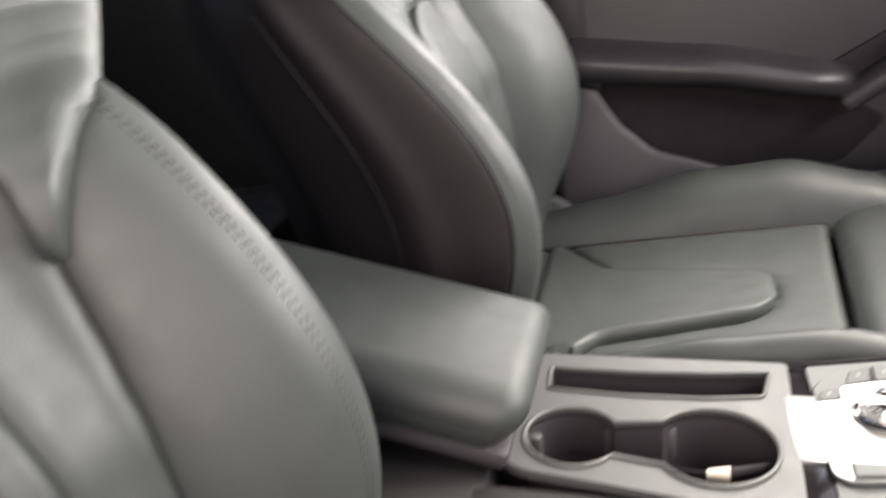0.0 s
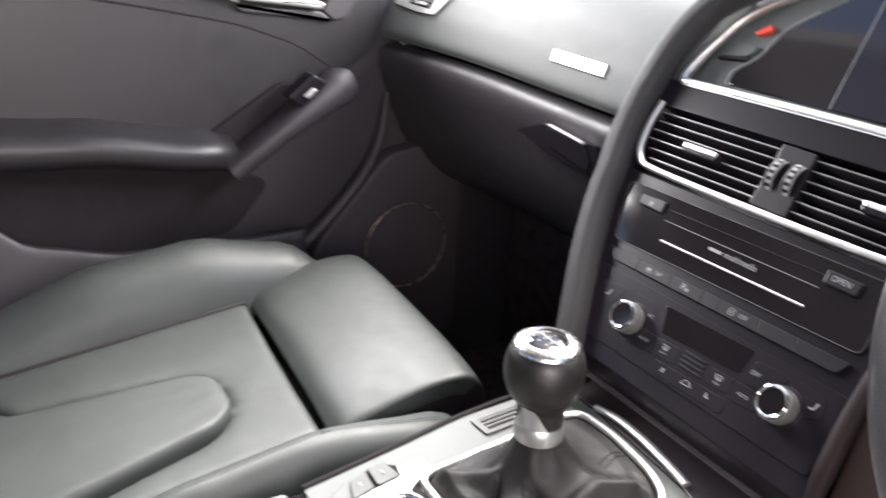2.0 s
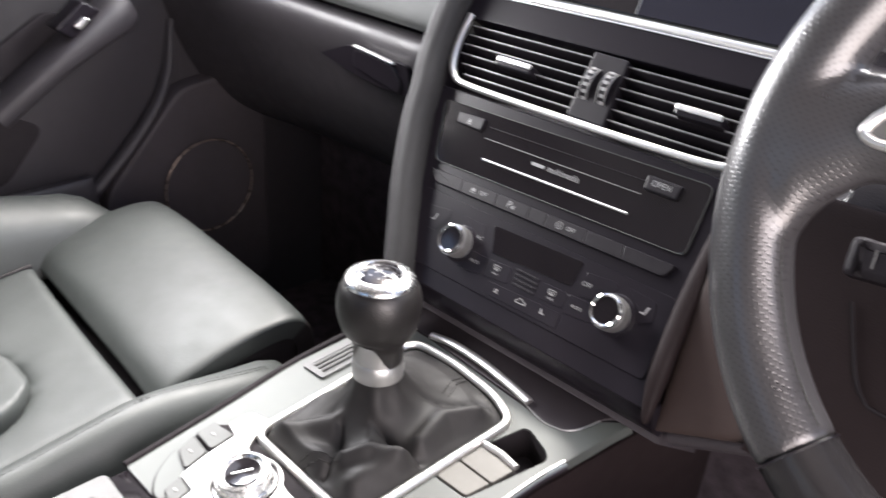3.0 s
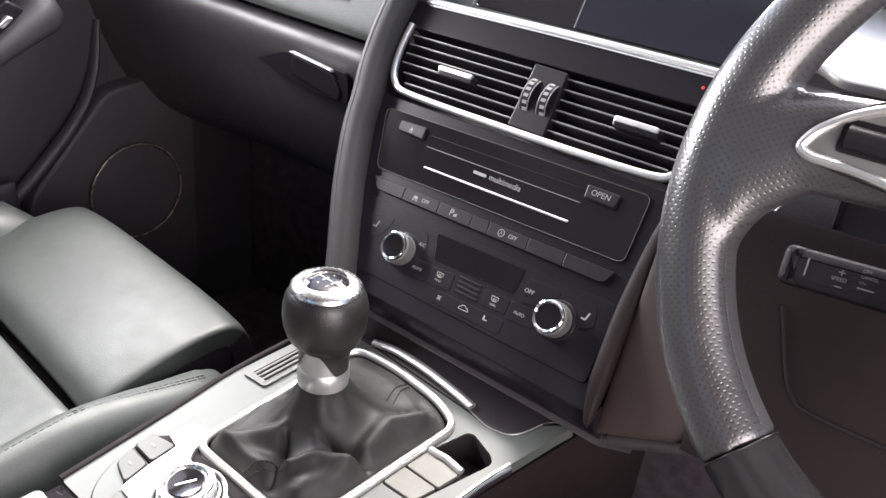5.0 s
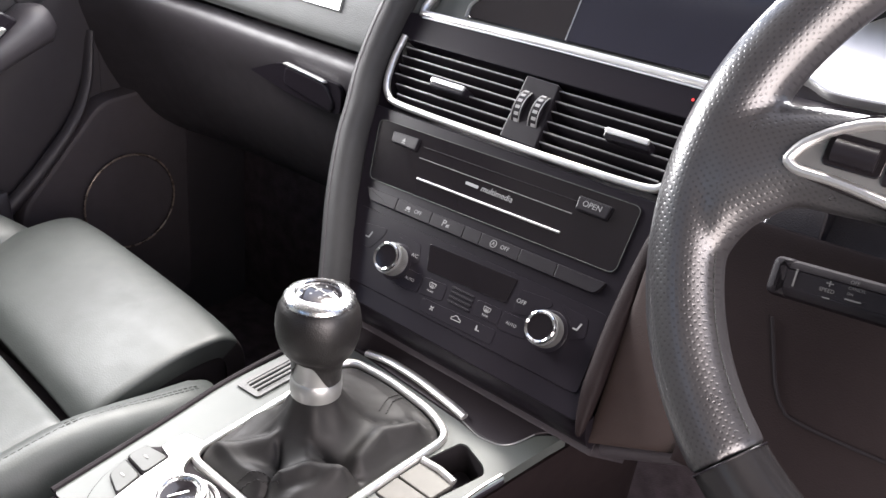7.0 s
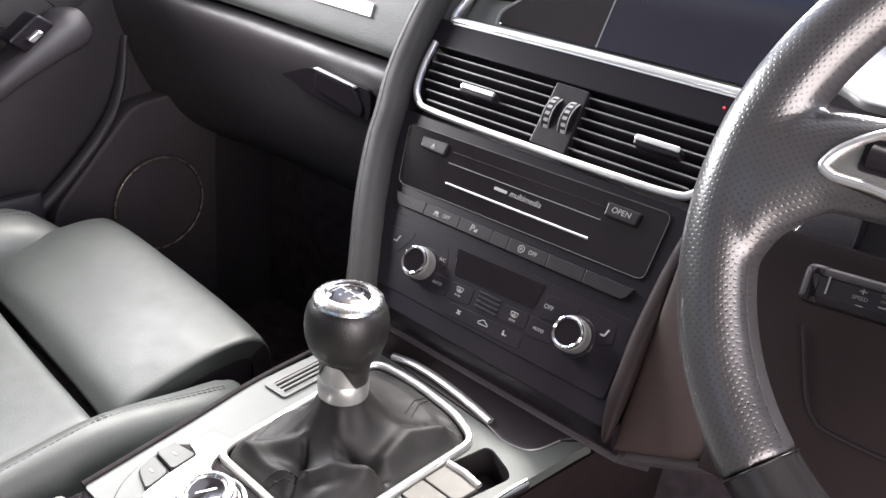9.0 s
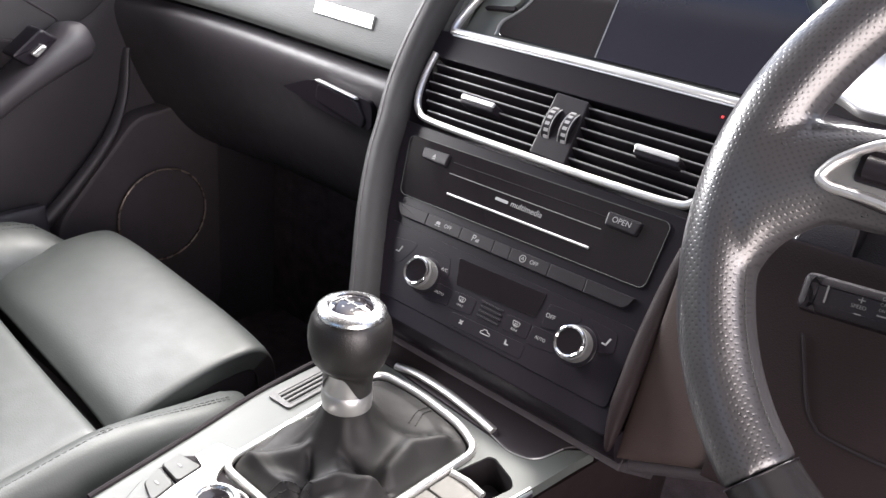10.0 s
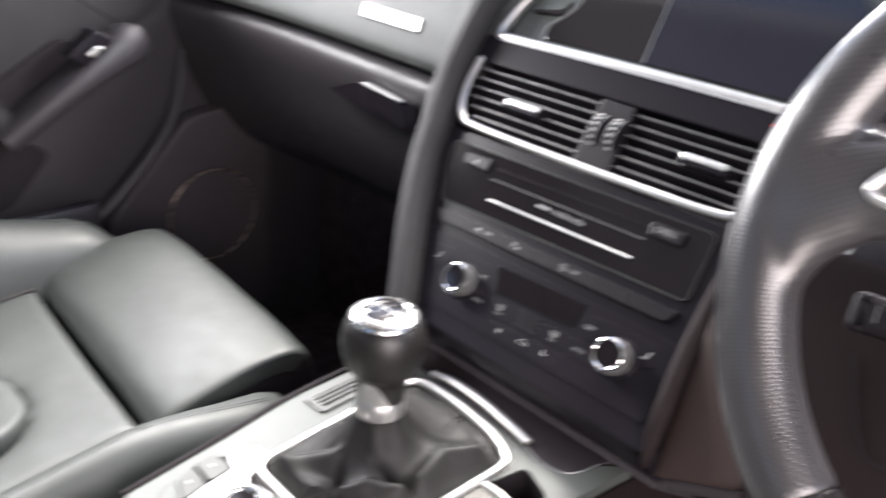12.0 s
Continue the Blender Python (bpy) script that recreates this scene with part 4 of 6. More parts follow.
dpart("button_slot", prism(rounded([(-0.1430, 0.2560), (-0.1085, 0.2595), (-0.1085, 0.2640), (-0.1400, 0.2590)], 0.001), -0.015, -0.0090, 0.0), RECESS, hz)
dpart("red_mark", prism(rounded([(-0.1185, 0.2875), (-0.1125, 0.2862), (-0.1015, 0.2930), (-0.1055, 0.2985)], 0.001), -0.015, -0.0090, 0.0005), RED, hz, "red warning mark")

# radio
radio = thing("radio", SM @ Matrix.Translation((0, 0.085, 0)), "gloss black radio unit with a silver slot line", "radio")
RV = Matrix.Translation((0, -0.085, 0))


def rpart(name, bm, material, parent=None, label=""):
    bm.transform(RV)
    return part(name, bm, material, parent or radio, label)


rpart("radio_face", plate([(-0.1245, 0.0564), (0.1335, 0.0614), (0.1365, 0.1165), (-0.1395, 0.1122)], -0.004, 0.0016, 0.0006, 0.007, 6), GLOSS)
rpart("face_lip", tube([Vector(skew(p.x, p.y, 0.0016)) for p in rounded([(-0.1245, 0.0564), (0.1335, 0.0614), (0.1365, 0.1165), (-0.1395, 0.1122)], 0.007, 6)], 0.00035, n=6, closed=True), KEYGREY)
rpart("slot_line", tube([skew(-0.0723, 0.0724, 0.002), skew(0.0784, 0.0749, 0.002)], 0.0011, n=10), CHROME, label="silver slot line")
rpart("flap_edge", tube([skew(-0.0787, 0.0905, 0.0018), skew(0.0825, 0.0926, 0.0018)], 0.0004, n=6), PRINT_DIM)
rpart("flap_edge", tube([skew(-0.0787, 0.1010, 0.0018), skew(0.0825, 0.1035, 0.0018)], 0.0003, n=6), BUTTON)
ej = rpart("eject_button", plate([(-0.1148, 0.0948), (-0.0848, 0.0942), (-0.0845, 0.1062), (-0.1162, 0.1050)], 0.001, 0.0046, 0.0012, 0.002), BUTTON, label="black eject button")
rpart("eject_mark", prism([(-0.1045, 0.0985), (-0.1005, 0.0985), (-0.1025, 0.1018)], 0.0046, 0.0050, bm=box(-0.1045, -0.1005, 0.0968, 0.0976, 0.0046, 0.0050)), PRINT, ej)
op = rpart("open_button", plate([(0.0845, 0.0968), (0.1130, 0.0968), (0.1150, 0.1084), (0.0845, 0.1084)], 0.001, 0.0050, 0.0014, 0.002), BUTTON, label="black button with white lettering")


def words(text, width, parent, u, v, w, base, material=None):
    """White printed words, width metres wide, centred at (u, v)."""
    ob = lettering(text, 0.01, parent, Matrix.Identity(4), material)
    xs = [q.co.x for q in ob.data.vertices]
    k = width / (max(xs) - min(xs))
    p = skew(u, v, w)
    ob.data.transform(base @ Matrix.Translation(p) @ Matrix.Diagonal((k, k, 0.3, 1)))
    return ob


words("OPEN", 0.0165, op, 0.0985, 0.1030, 0.0052, RV)
words("multimedia", 0.0325, radio, 0.0112, 0.0852, 0.0018, RV, PRINT_MID)
rpart("maker_mark", plate(quad(-0.0224, -0.0085, 0.0835, 0.0862), 0.0014, 0.0019, 0.0001, 0.0006), PRINT_MID, label="plain pale bar")

# push-button row
brow = thing("button_row", SM @ Matrix.Translation((0, 0.044, 0)), "row of black push buttons with white symbols", "switch panel")
BV = Matrix.Translation((0, -0.044, 0))
cuts = (-0.1215, -0.0820, -0.0416, -0.0052, 0.0128, 0.0525, 0.0876, 0.1310)
row_v = lambda u: 0.0450 + 0.0155 * u
for i, (a, b) in enumerate(zip(cuts, cuts[1:])):
    bb = plate([(a + (0.008 if i == 0 else 0.0002), row_v(a) - 0.0055), (b - (0.006 if i == 6 else 0.0002), row_v(b) - 0.0055), (b - 0.0002, row_v(b) + 0.0055), (a + 0.0002, row_v(a) + 0.0055)], -0.002, 0.0034, 0.0005, [0.006 if i == 0 else 0.0008, 0.005 if i == 6 else 0.0008, 0.0012, 0.0012])
    bb.transform(BV)
    key = part("push_button", bb, BUTTON, brow)
    if i in (1, 4):
        words("OFF", 0.0082, key, (a + b) / 2 + 0.0055, row_v(b), 0.0036, BV)
        mk = lathe([(0.0032, 0.0032), (0.0032, 0.0038), (0.0027, 0.0038), (0.0027, 0.0032)], 20, m=BV @ Matrix.Translation(skew((a + b) / 2 - 0.006, row_v(b), 0)))
        if i == 4:
            part("symbol", mk, PRINT, key)
            words("A", 0.0030, key, (a + b) / 2 - 0.006, row_v(b), 0.0036, BV)
        else:
            mk.free()
            s1 = prism(rounded([(-0.0025, 0.0), (0.0025, 0.0), (0.0018, 0.0026), (-0.0018, 0.0026)], 0.0005), 0.0034, 0.0038, m=BV @ Matrix.Translation(skew((a + b) / 2 - 0.006, row_v(b) - 0.001, 0)))
            box(-0.003, -0.0008, -0.0016, -0.0008, 0.0034, 0.0038, bm=s1, m=BV @ Matrix.Translation(skew((a + b) / 2 - 0.006, row_v(b) - 0.001, 0)))
            box(0.0008, 0.003, -0.0016, -0.0008, 0.0034, 0.0038, bm=s1, m=BV @ Matrix.Translation(skew((a + b) / 2 - 0.006, row_v(b) - 0.001, 0)))
            part("symbol", s1, PRINT, key)
    if i == 2:
        words("P", 0.0036, key, (a + b) / 2 - 0.003, row_v(b), 0.0036, BV)
        s1 = bmesh.new()
        for j in range(3):
            box(0.0008 + 0.0012 * j, 0.0016 + 0.0012 * j, -0.0018, 0.0004 + 0.0004 * j, 0.0034, 0.0038, bm=s1, m=BV @ Matrix.Translation(skew((a + b) / 2 - 0.001, row_v(b) - 0.0005, 0)))
        part("symbol", s1, PRINT, key)

# climate control
clim = thing("climate_control", SM, "black climate control panel with two chrome knobs", "control panel")
part("panel", plate([(-0.113, -0.034), (0.139, -0.032), (0.141, 0.031), (-0.122, 0.031)], -0.002, 0.0012, 0.0006, 0.006), FASCIA, clim)
part("readout", plate([(-0.0262, 0.0022), (0.0560, 0.0062), (0.0590, 0.0275), (-0.0330, 0.0245)], 0.0, 0.0020, 0.0004, 0.002), GLOSS, clim, "unlit dark readout window")
for u, v in ((-0.0530, -0.0022), (0.1064, 0.0012)):
    at = Matrix.Translation((u, v, 0))
    collar = part("knob_collar", lathe([(0.0, 0.0), (0.0165, 0.0), (0.0165, 0.0018), (0.0155, 0.0025), (0.0, 0.0025)], 40, m=at), FASCIA, clim, "black knob collar")
    knob = part("knob", lathe([(0.0, 0.002), (0.0134, 0.002), (0.0138, 0.003), (0.0132, 0.013), (0.0127, 0.0165), (0.0, 0.0165)], 56, m=at), EDGE, clim, "knurled chrome knob")
    ribs = bmesh.new()
    for j in range(56):
        a = 2 * math.pi * j / 56
        box(-0.0004, 0.0004, -0.0004, 0.0006, 0.0045, 0.0135, bm=ribs, m=at @ Matrix.Rotation(a, 4, "Z") @ Matrix.Translation((0, 0.0134, 0)))
    part("knurling", ribs, ALU, knob)
    part("knob_ring", lathe([(0.0104, 0.0163), (0.0129, 0.0160), (0.0127, 0.0176), (0.0117, 0.0182), (0.0104, 0.0174)], 48, m=at), BRIGHT, knob, "polished chrome ring")
    part("knob_face", lathe([(0.0, 0.0166), (0.0100, 0.0166), (0.0105, 0.0172), (0.0, 0.0172)], 40, m=at), GLOSS, knob, "black knob face")
    part("knob_pointer", box(-0.0014, 0.0014, -0.0125, -0.0103, 0.017, 0.0188, 0.0005, 1, m=at), PRINT, knob, "white pointer")
CLIMATE_KEYS = [("heat", [(-0.1030, -0.0020), (-0.0925, -0.0020), (-0.0830, 0.0130), (-0.0815, 0.0205), (-0.1110, 0.0170)]), ("ac", [(-0.0430, 0.0002), (-0.0367, 0.0060), (-0.0418, 0.0207), (-0.0700, 0.0217), (-0.0520, 0.0120)]),
        ("auto", [(-0.056, -0.021), (-0.027, -0.018), (-0.027, -0.003), (-0.047, -0.003)]), ("front", [(-0.0262, -0.018), (-0.001, -0.0155), (-0.001, -0.001), (-0.0262, -0.003)]),
        ("rear", [(0.031, -0.014), (0.056, -0.0125), (0.056, 0.0005), (0.031, -0.0005)]), ("auto2", [(0.0568, -0.015), (0.083, -0.013), (0.078, 0.001), (0.0568, 0.0005)]),
        ("off", [(0.0640, 0.0020), (0.0790, 0.0040), (0.0960, 0.0205), (0.0920, 0.0240), (0.0640, 0.0216)]), ("heat2", [(0.1170, 0.0020), (0.1300, 0.0080), (0.1275, 0.0229), (0.1010, 0.0246), (0.1150, 0.0140)]),
        ("fan", [(-0.020, -0.0305), (0.057, -0.029), (0.057, -0.0165), (-0.020, -0.0195)])]
climate_keys = {}
for name, pts in CLIMATE_KEYS:
    climate_keys[name] = part("climate_button", plate(pts, 0.0, 0.0016, 0.0003, 0.003), FASCIA, clim)
CI = Matrix.Identity(4)
words("A/C", 0.0070, climate_keys["ac"], -0.0435, 0.0095, 0.0018, CI)
words("AUTO", 0.0100, climate_keys["auto"], -0.0395, -0.0105, 0.0018, CI)
words("FRONT", 0.0068, climate_keys["front"], -0.0150, -0.0120, 0.0018, CI)
words("REAR", 0.0060, climate_keys["rear"], 0.0425, -0.0098, 0.0018, CI)
words("AUTO", 0.0100, climate_keys["auto2"], 0.0675, -0.0070, 0.0018, CI)
words("OFF", 0.0085, climate_keys["off"], 0.0690, 0.0125, 0.0018, CI)


def outline_mark(pts, r=0.0003):
    return tube([Vector(skew(p.x, p.y, 0.0017)) for p in rounded(pts, 0.0008, 4)], r, 0.0002, n=6, closed=True)


for name, u, v in (("front", -0.0150, -0.0070), ("rear", 0.0425, -0.0050)):
    s1 = outline_mark([(u - 0.0026, v - 0.0014), (u + 0.0026, v - 0.0014), (u + 0.0036, v + 0.0020), (u - 0.0036, v + 0.0020)])
    for k in (-0.0012, 0.0, 0.0012):
        s1 = plate(quad(u + k - 0.0002, u + k + 0.0002, v - 0.0024, v + 0.0010), 0.0015, 0.0019, 0, 0.0001, bm=s1)
    part("symbol", s1, PRINT, climate_keys[name])
s1 = bmesh.new()
for j in range(4):
    box(-0.0006, 0.0006, 0.0004, 0.0024, 0.0015, 0.0019, 0.0003, 1, bm=s1, m=Matrix.Translation(skew(-0.0075, -0.0242, 0)) @ Matrix.Rotation(radians(45 + 90 * j), 4, "Z"))
part("symbol", s1, PRINT, climate_keys["fan"])
part("symbol", outline_mark([(0.0135, -0.0246), (0.0235, -0.0240), (0.0228, -0.0222), (0.0205, -0.0218), (0.0195, -0.0204), (0.0165, -0.0206), (0.0155, -0.0222), (0.0136, -0.0228)]), PRINT, climate_keys["fan"])
s1 = plate([(0.0385, -0.0240), (0.0430, -0.0236), (0.0424, -0.0226), (0.0404, -0.0230), (0.0396, -0.0196), (0.0388, -0.0198)], 0.0015, 0.0019, 0, 0.0003)
part("symbol", s1, PRINT, climate_keys["fan"])
for name, u, v in (("heat", -0.0990, 0.0085), ("heat2", 0.1206, 0.0130)):
    s1 = plate([(u - 0.0032, v - 0.0022), (u + 0.0012, v - 0.0022), (u + 0.0012, v - 0.0010), (u - 0.0032, v - 0.0010)], 0.0015, 0.0019, 0, 0.0003, bm=plate([(u + 0.0010, v - 0.0022), (u + 0.0034, v + 0.0040), (u + 0.0020, v + 0.0042), (u - 0.0002, v - 0.0018)], 0.0015, 0.0019, 0, 0.0003))
    part("symbol", s1, PRINT, climate_keys[name])
for j in range(4):
    part("grille_rib", plate(quad(0.004, 0.027, -0.0135 + 0.004 * j, -0.0115 + 0.004 * j), 0.0, 0.0022, 0.0004, 0.0005), BUTTON, clim)

# panel that sweeps from the stack down to the tray lid
def sweep(s, t):
    x = -0.125 + 0.292 * s
    p = bend([Vector((0.176, 0.433)), Vector((0.178, 0.420)), Vector((0.184, 0.409)), Vector((0.196, 0.3995)), Vector((0.222, 0.3965))], t)
    return SM.inverted() @ Vector((x, p.x, p.y))


part("lower_panel", pillow(sweep, 10, 16, 0.0, 0.02, 0.02, 0.01, flip=True), FASCIA, stack, "black panel below the controls")


# ---- centre console ----
CM = Matrix(((1, 0, 0, 0), (0, 0.9917, -0.1289, 0), (0, 0.1289, 0.9917, 0.368), (0, 0, 0, 1)))


console = thing("centre_console", pose(0, 0, 0.03), "satin grey centre console between the front seats", "centre console")
CL = Matrix.Translation((0, 0, -0.03)) @ CM
part("console_body", box(-0.098, 0.092, -0.66, 0.30, 0.0, 0.255, 0.01), DARK, console, "black console body")
ring_out = rounded([(-0.0600, -0.008), (0.060, -0.010), (0.0735, 0.1375), (0.045, 0.1500), (-0.0100, 0.1565), (-0.054, 0.153)], [0.014, 0.016, 0.012, 0.03, 0.03, 0.016], 6)
brake_hole = rounded([(0.0693, 0.0590), (0.1000, 0.0598), (0.1185, 0.1270), (0.1120, 0.1335), (0.0895, 0.1420), (0.0835, 0.1405), (0.0745, 0.1080)], [0.004, 0.004, 0.008, 0.006, 0.004, 0.004, 0.01], 5)
vent_hole = rounded([(-0.0980, 0.0690), (-0.0755, 0.0690), (-0.0725, 0.1180), (-0.0940, 0.1240)], 0.003, 3)
front = holed(rounded([(-0.1045, -0.093), (0.1190, -0.093), (0.1195, 0.060), (0.1238, 0.110), (0.1300, 0.142), (0.1375, 0.184), (0.1420, 0.203), (0.1225, 0.1855), (0.1165, 0.1675), (0.1090, 0.1592), (0.1005, 0.1558), (0.0880, 0.1545), (0.0710, 0.1580), (-0.046, 0.1660), (-0.078, 0.1660), (-0.100, 0.150), (-0.110, 0.06)], [0.006, 0.006, 0.02, 0.02, 0.02, 0.004, 0.004, 0.004, 0.004, 0.006, 0.005, 0.004, 0.004, 0.006, 0.02, 0.006, 0.012, 0.006], 4), [ring_out, brake_hole, vent_hole], -0.06, 0.0, skirt=-0.010)
front.transform(CL)
part("top_trim", front, CONSOLE, console, "satin grey console top")
# added chrome strip drawing the gloss highlight along the console's right edge
part("edge_glint", tube([CL @ Vector(p) for p in spline([(0.1200, -0.10, -0.003), (0.1205, 0.05, -0.003), (0.1240, 0.105, -0.003), (0.1290, 0.134, -0.003)], 8)], 0.003, 0.006, n=10), BRIGHT, console, "polished strip for the gloss highlight on the console edge")
part("console_side", box(0.079, 0.1252, -0.40, -0.118, 0.162, 0.3205, 0.014, bm=box(0.030, 0.126, -0.66, -0.350, 0.16, 0.3215, 0.014)), TRIM, console, "black console side moulding")
EDGE_X = [(-0.12, 0.1185), (0.060, 0.1190), (0.110, 0.1233), (0.142, 0.1295), (0.184, 0.1370), (0.203, 0.1415), (0.30, 0.165)]


def flank_wall(s, t):
    y = -0.118 + 0.42 * s
    return (at_knots(EDGE_X, y) - 0.022 * (1 - t) ** 2, y, 0.02 + (0.368 - 0.03 + 0.128 * y - 0.014 - 0.02) * t)


part("console_flank", pillow(flank_wall, 20, 10, 0.0, 0.02, 0.02, 0.012), SHROUD, console, "black console side panel")
part("edge_seal", tube([CL @ Vector(p) for p in spline([(-0.1055, -0.093, 0.0), (-0.1085, 0.0, 0.0), (-0.1115, 0.06, 0.0), (-0.1085, 0.12, 0.0), (-0.104, 0.152, 0.0)], 8)], 0.0026, 0.0026, n=8), RECESS, console, "black rubber edge seal")
part("gap_panel", box(-0.102, 0.122, -0.128, -0.088, 0.30, 0.3245, 0.002), GLOSS, console, "gloss black gap panel")
part("gap_strip", box(-0.052, 0.036, -0.1165, -0.0915, 0.322, 0.3285, 0.002), ALU, console, "bright aluminium cross strip")
grille = part("side_grille", holed(rounded([(-0.1005, 0.0662), (-0.0742, 0.0676), (-0.0708, 0.1200), (-0.0965, 0.1270)], 0.003, 3), [rounded([(-0.0955, 0.0725), (-0.0785, 0.0725), (-0.0752, 0.1165), (-0.0920, 0.1205)], 0.002, 3)], -0.004, 0.0022), GREYP, console, "grey slotted console grille")
grille.data.transform(CL)
for j in range(4):
    x = -0.0917 + 0.0051 * j
    b = box(-0.0015, 0.0015, -0.0265, 0.0265, -0.010, 0.0022, 0.0006, 1, m=Matrix.Translation((x, 0.0955, 0)) @ Matrix.Rotation(radians(-4), 4, "Z"))
    b.transform(CL)
    part("slat", b, GREYP, grille)
lining = bmesh.new()
mid_hole = sum((Vector((p[0], p[1])) for p in brake_hole), Vector((0, 0))) / len(brake_hole)
walls = [[lining.verts.new((*(mid_hole + (Vector((p[0], p[1])) - mid_hole) * 0.975), w)) for p in brake_hole] for w in (-0.0012, -0.03)]
for i in range(len(brake_hole)):
    k = (i + 1) % len(brake_hole)
    lining.faces.new((walls[0][i], walls[0][k], walls[1][k], walls[1][i]))
lining.transform(CL)
part("recess_wall", lining, RECESS, console, "black recess walls")
for hole, deep, nm in ((brake_hole, -0.03, "recess_floor"), (vent_hole, -0.02, "grille_floor"), (ring_out, -0.05, "boot_well")):
    part(nm, prism(hole, deep - 0.004, deep, 0, m=CL), DARK, console)
RZ = Matrix.Translation((0, 0, 0.328))


def around(cx, cy, r, a0, a1, n=18):
    return [(cx + r * math.cos(radians(a0 + (a1 - a0) * i / n)), cy + r * math.sin(radians(a0 + (a1 - a0) * i / n))) for i in range(n + 1)]


cups_hole = around(0.027, -0.177, 0.0495, -54, 234, 30) + around(0.0265, -0.290, 0.0400, 124, 416, 26)
tray_hole = rounded([(-0.0770, -0.320), (-0.0410, -0.318), (-0.0365, -0.248), (-0.0385, -0.181), (-0.0460, -0.133), (-0.0850, -0.1245), (-0.0785, -0.180), (-0.0755, -0.245)], 0.004, 3)
rear = holed(rounded([(-0.1000, -0.66), (0.030, -0.66), (0.040, -0.36), (0.072, -0.335), (0.083, -0.256), (0.094, -0.19), (0.110, -0.116), (-0.1035, -0.108)], [0.006, 0.006, 0.02, 0.03, 0.03, 0.03, 0.006, 0.006], 6), [cups_hole, tray_hole], -0.008, 0.0)
rear.transform(RZ)
holder = thing("cup_holder", pose(0, -0.23, 0.26), "grey twin cup holder with a side slot", "cup holder")
rear.transform(Matrix.Translation((0, 0.23, -0.23)))
part("holder_plate", rear, GREYP, holder, "grey plastic holder plate")
HV = RZ @ Matrix.Translation((0, 0.23, -0.23))
lip_path = [HV @ Vector((p[0], p[1], 0.001)) for p in cups_hole]
part("cup_lip", tube(lip_path, 0.0022, n=8, closed=True), GREYP, holder)
part("slot_lip", tube([HV @ Vector((p[0], p[1], 0.001)) for p in tray_hole], 0.0018, n=8, closed=True), GREYP, holder)
def well(loop, top, low):
    bm = bmesh.new()
    a, b = [[bm.verts.new((p[0], p[1], w)) for p in loop] for w in (top, low)]
    for i in range(len(loop)):
        bm.faces.new((a[i], a[(i + 1) % len(loop)], b[(i + 1) % len(loop)], b[i]))
    bm.transform(HV)
    return bm


part("cup_wall", well(cups_hole, -0.004, -0.078), DARK, holder, "black cup walls")
part("slot_wall", well(tray_hole, -0.004, -0.060), DARK, holder, "black slot walls")
part("cup_floor", prism(cups_hole, -0.078, -0.070, 0, m=HV), DARK, holder, "black rubber cup floor")
part("slot_floor", prism(tray_hole, -0.060, -0.050, 0, m=HV), DARK, holder)
for cx, cy, a in ((-0.0060, -0.2600, -20), (-0.0130, -0.2120, 15), (0.0120, -0.3240, 5)):
    part("cup_spring", box(-0.005, 0.005, -0.006, 0.006, -0.026, 0.010, 0.004, m=HV @ Matrix.Translation((cx, cy, -0.022)) @ Matrix.Rotation(radians(a), 4, "Z")), GREYP, holder, "grey cup spring")

cable = thing("charging_cable", pose(0.026, -0.166, 0.306), "dark charging cable with a pale plug in the cup holder", "cable")
cpath = spline([(-0.030, -0.130, 0.012), (-0.012, -0.085, 0.020), (-0.002, -0.045, 0.024), (0.004, -0.012, 0.026)], 8)
part("cord", tube(cpath, 0.0022, n=8), BUTTON, cable)
part("plug_body", tube([(0.004, 0.0, 0.027), (0.002, 0.012, 0.029), (-0.002, 0.038, 0.034)], lambda s: 0.0065 - 0.002 * s, n=12), BUTTON, cable)
part("plug_tip", tube([(0.004, -0.016, 0.026), (0.004, 0.002, 0.027)], lambda s: 0.0045 + 0.0025 * s, n=12), IVORY, cable, "ivory plug tip")

armrest = thing("armrest", pose(-0.01, -0.34, 0.358, 0, 0, 0), "padded black leather centre armrest", "armrest")
AT = Matrix.Rotation(radians(-13.5), 4, "X")
rest = box(-0.094, 0.096, -0.32, 0.018, 0.000, 0.067, 0.031, 8)
for v in rest.verts:
    k = min(1.0, max(0.0, 1 - v.co.z / 0.067))
    v.co.y -= 0.030 * max(0.0, (v.co.y + 0.07) / 0.088) * k ** 1.3
    v.co.z += 0.004 * (1 - (v.co.x / 0.095) ** 2) * (1 - k)
    v.co.x *= 1 - 0.07 * k
rest.transform(AT)
part("armrest_pad", rest, LEATHER, armrest, "padded leather armrest top")
part("armrest_base", box(-0.084, 0.088, -0.31, 0.002, 0.0, 0.016, 0.004, m=AT, bm=box(-0.08, 0.084, -0.31, -0.12, 0.0, 0.03)), DARK, armrest, "black armrest base")
seam = [Vector((0.0965 * math.copysign(1, 1), y, 0.035)) for y in np.linspace(-0.30, 0.0, 20)]
part("stitching", stitches([AT @ p for p in seam], r=0.0003), THREAD_SEAT, armrest)


# ---- gear lever ----
gear = thing("gear_lever", pose(0.0, 0.070, 0.374), "silver and black leather gear lever with a creased leather boot", "gear lever")
GX, GY = -0.0035, -0.004
inv = Matrix.Translation((0, -0.070, -0.374)) @ CM
rp = [inv @ Vector((p[0], p[1], 0.002)) for p in ring_out]
part("boot_frame", tube(rp, 0.0032, 0.0036, n=12, closed=True, power=2.4), CHROME, gear, "bright chrome boot frame")


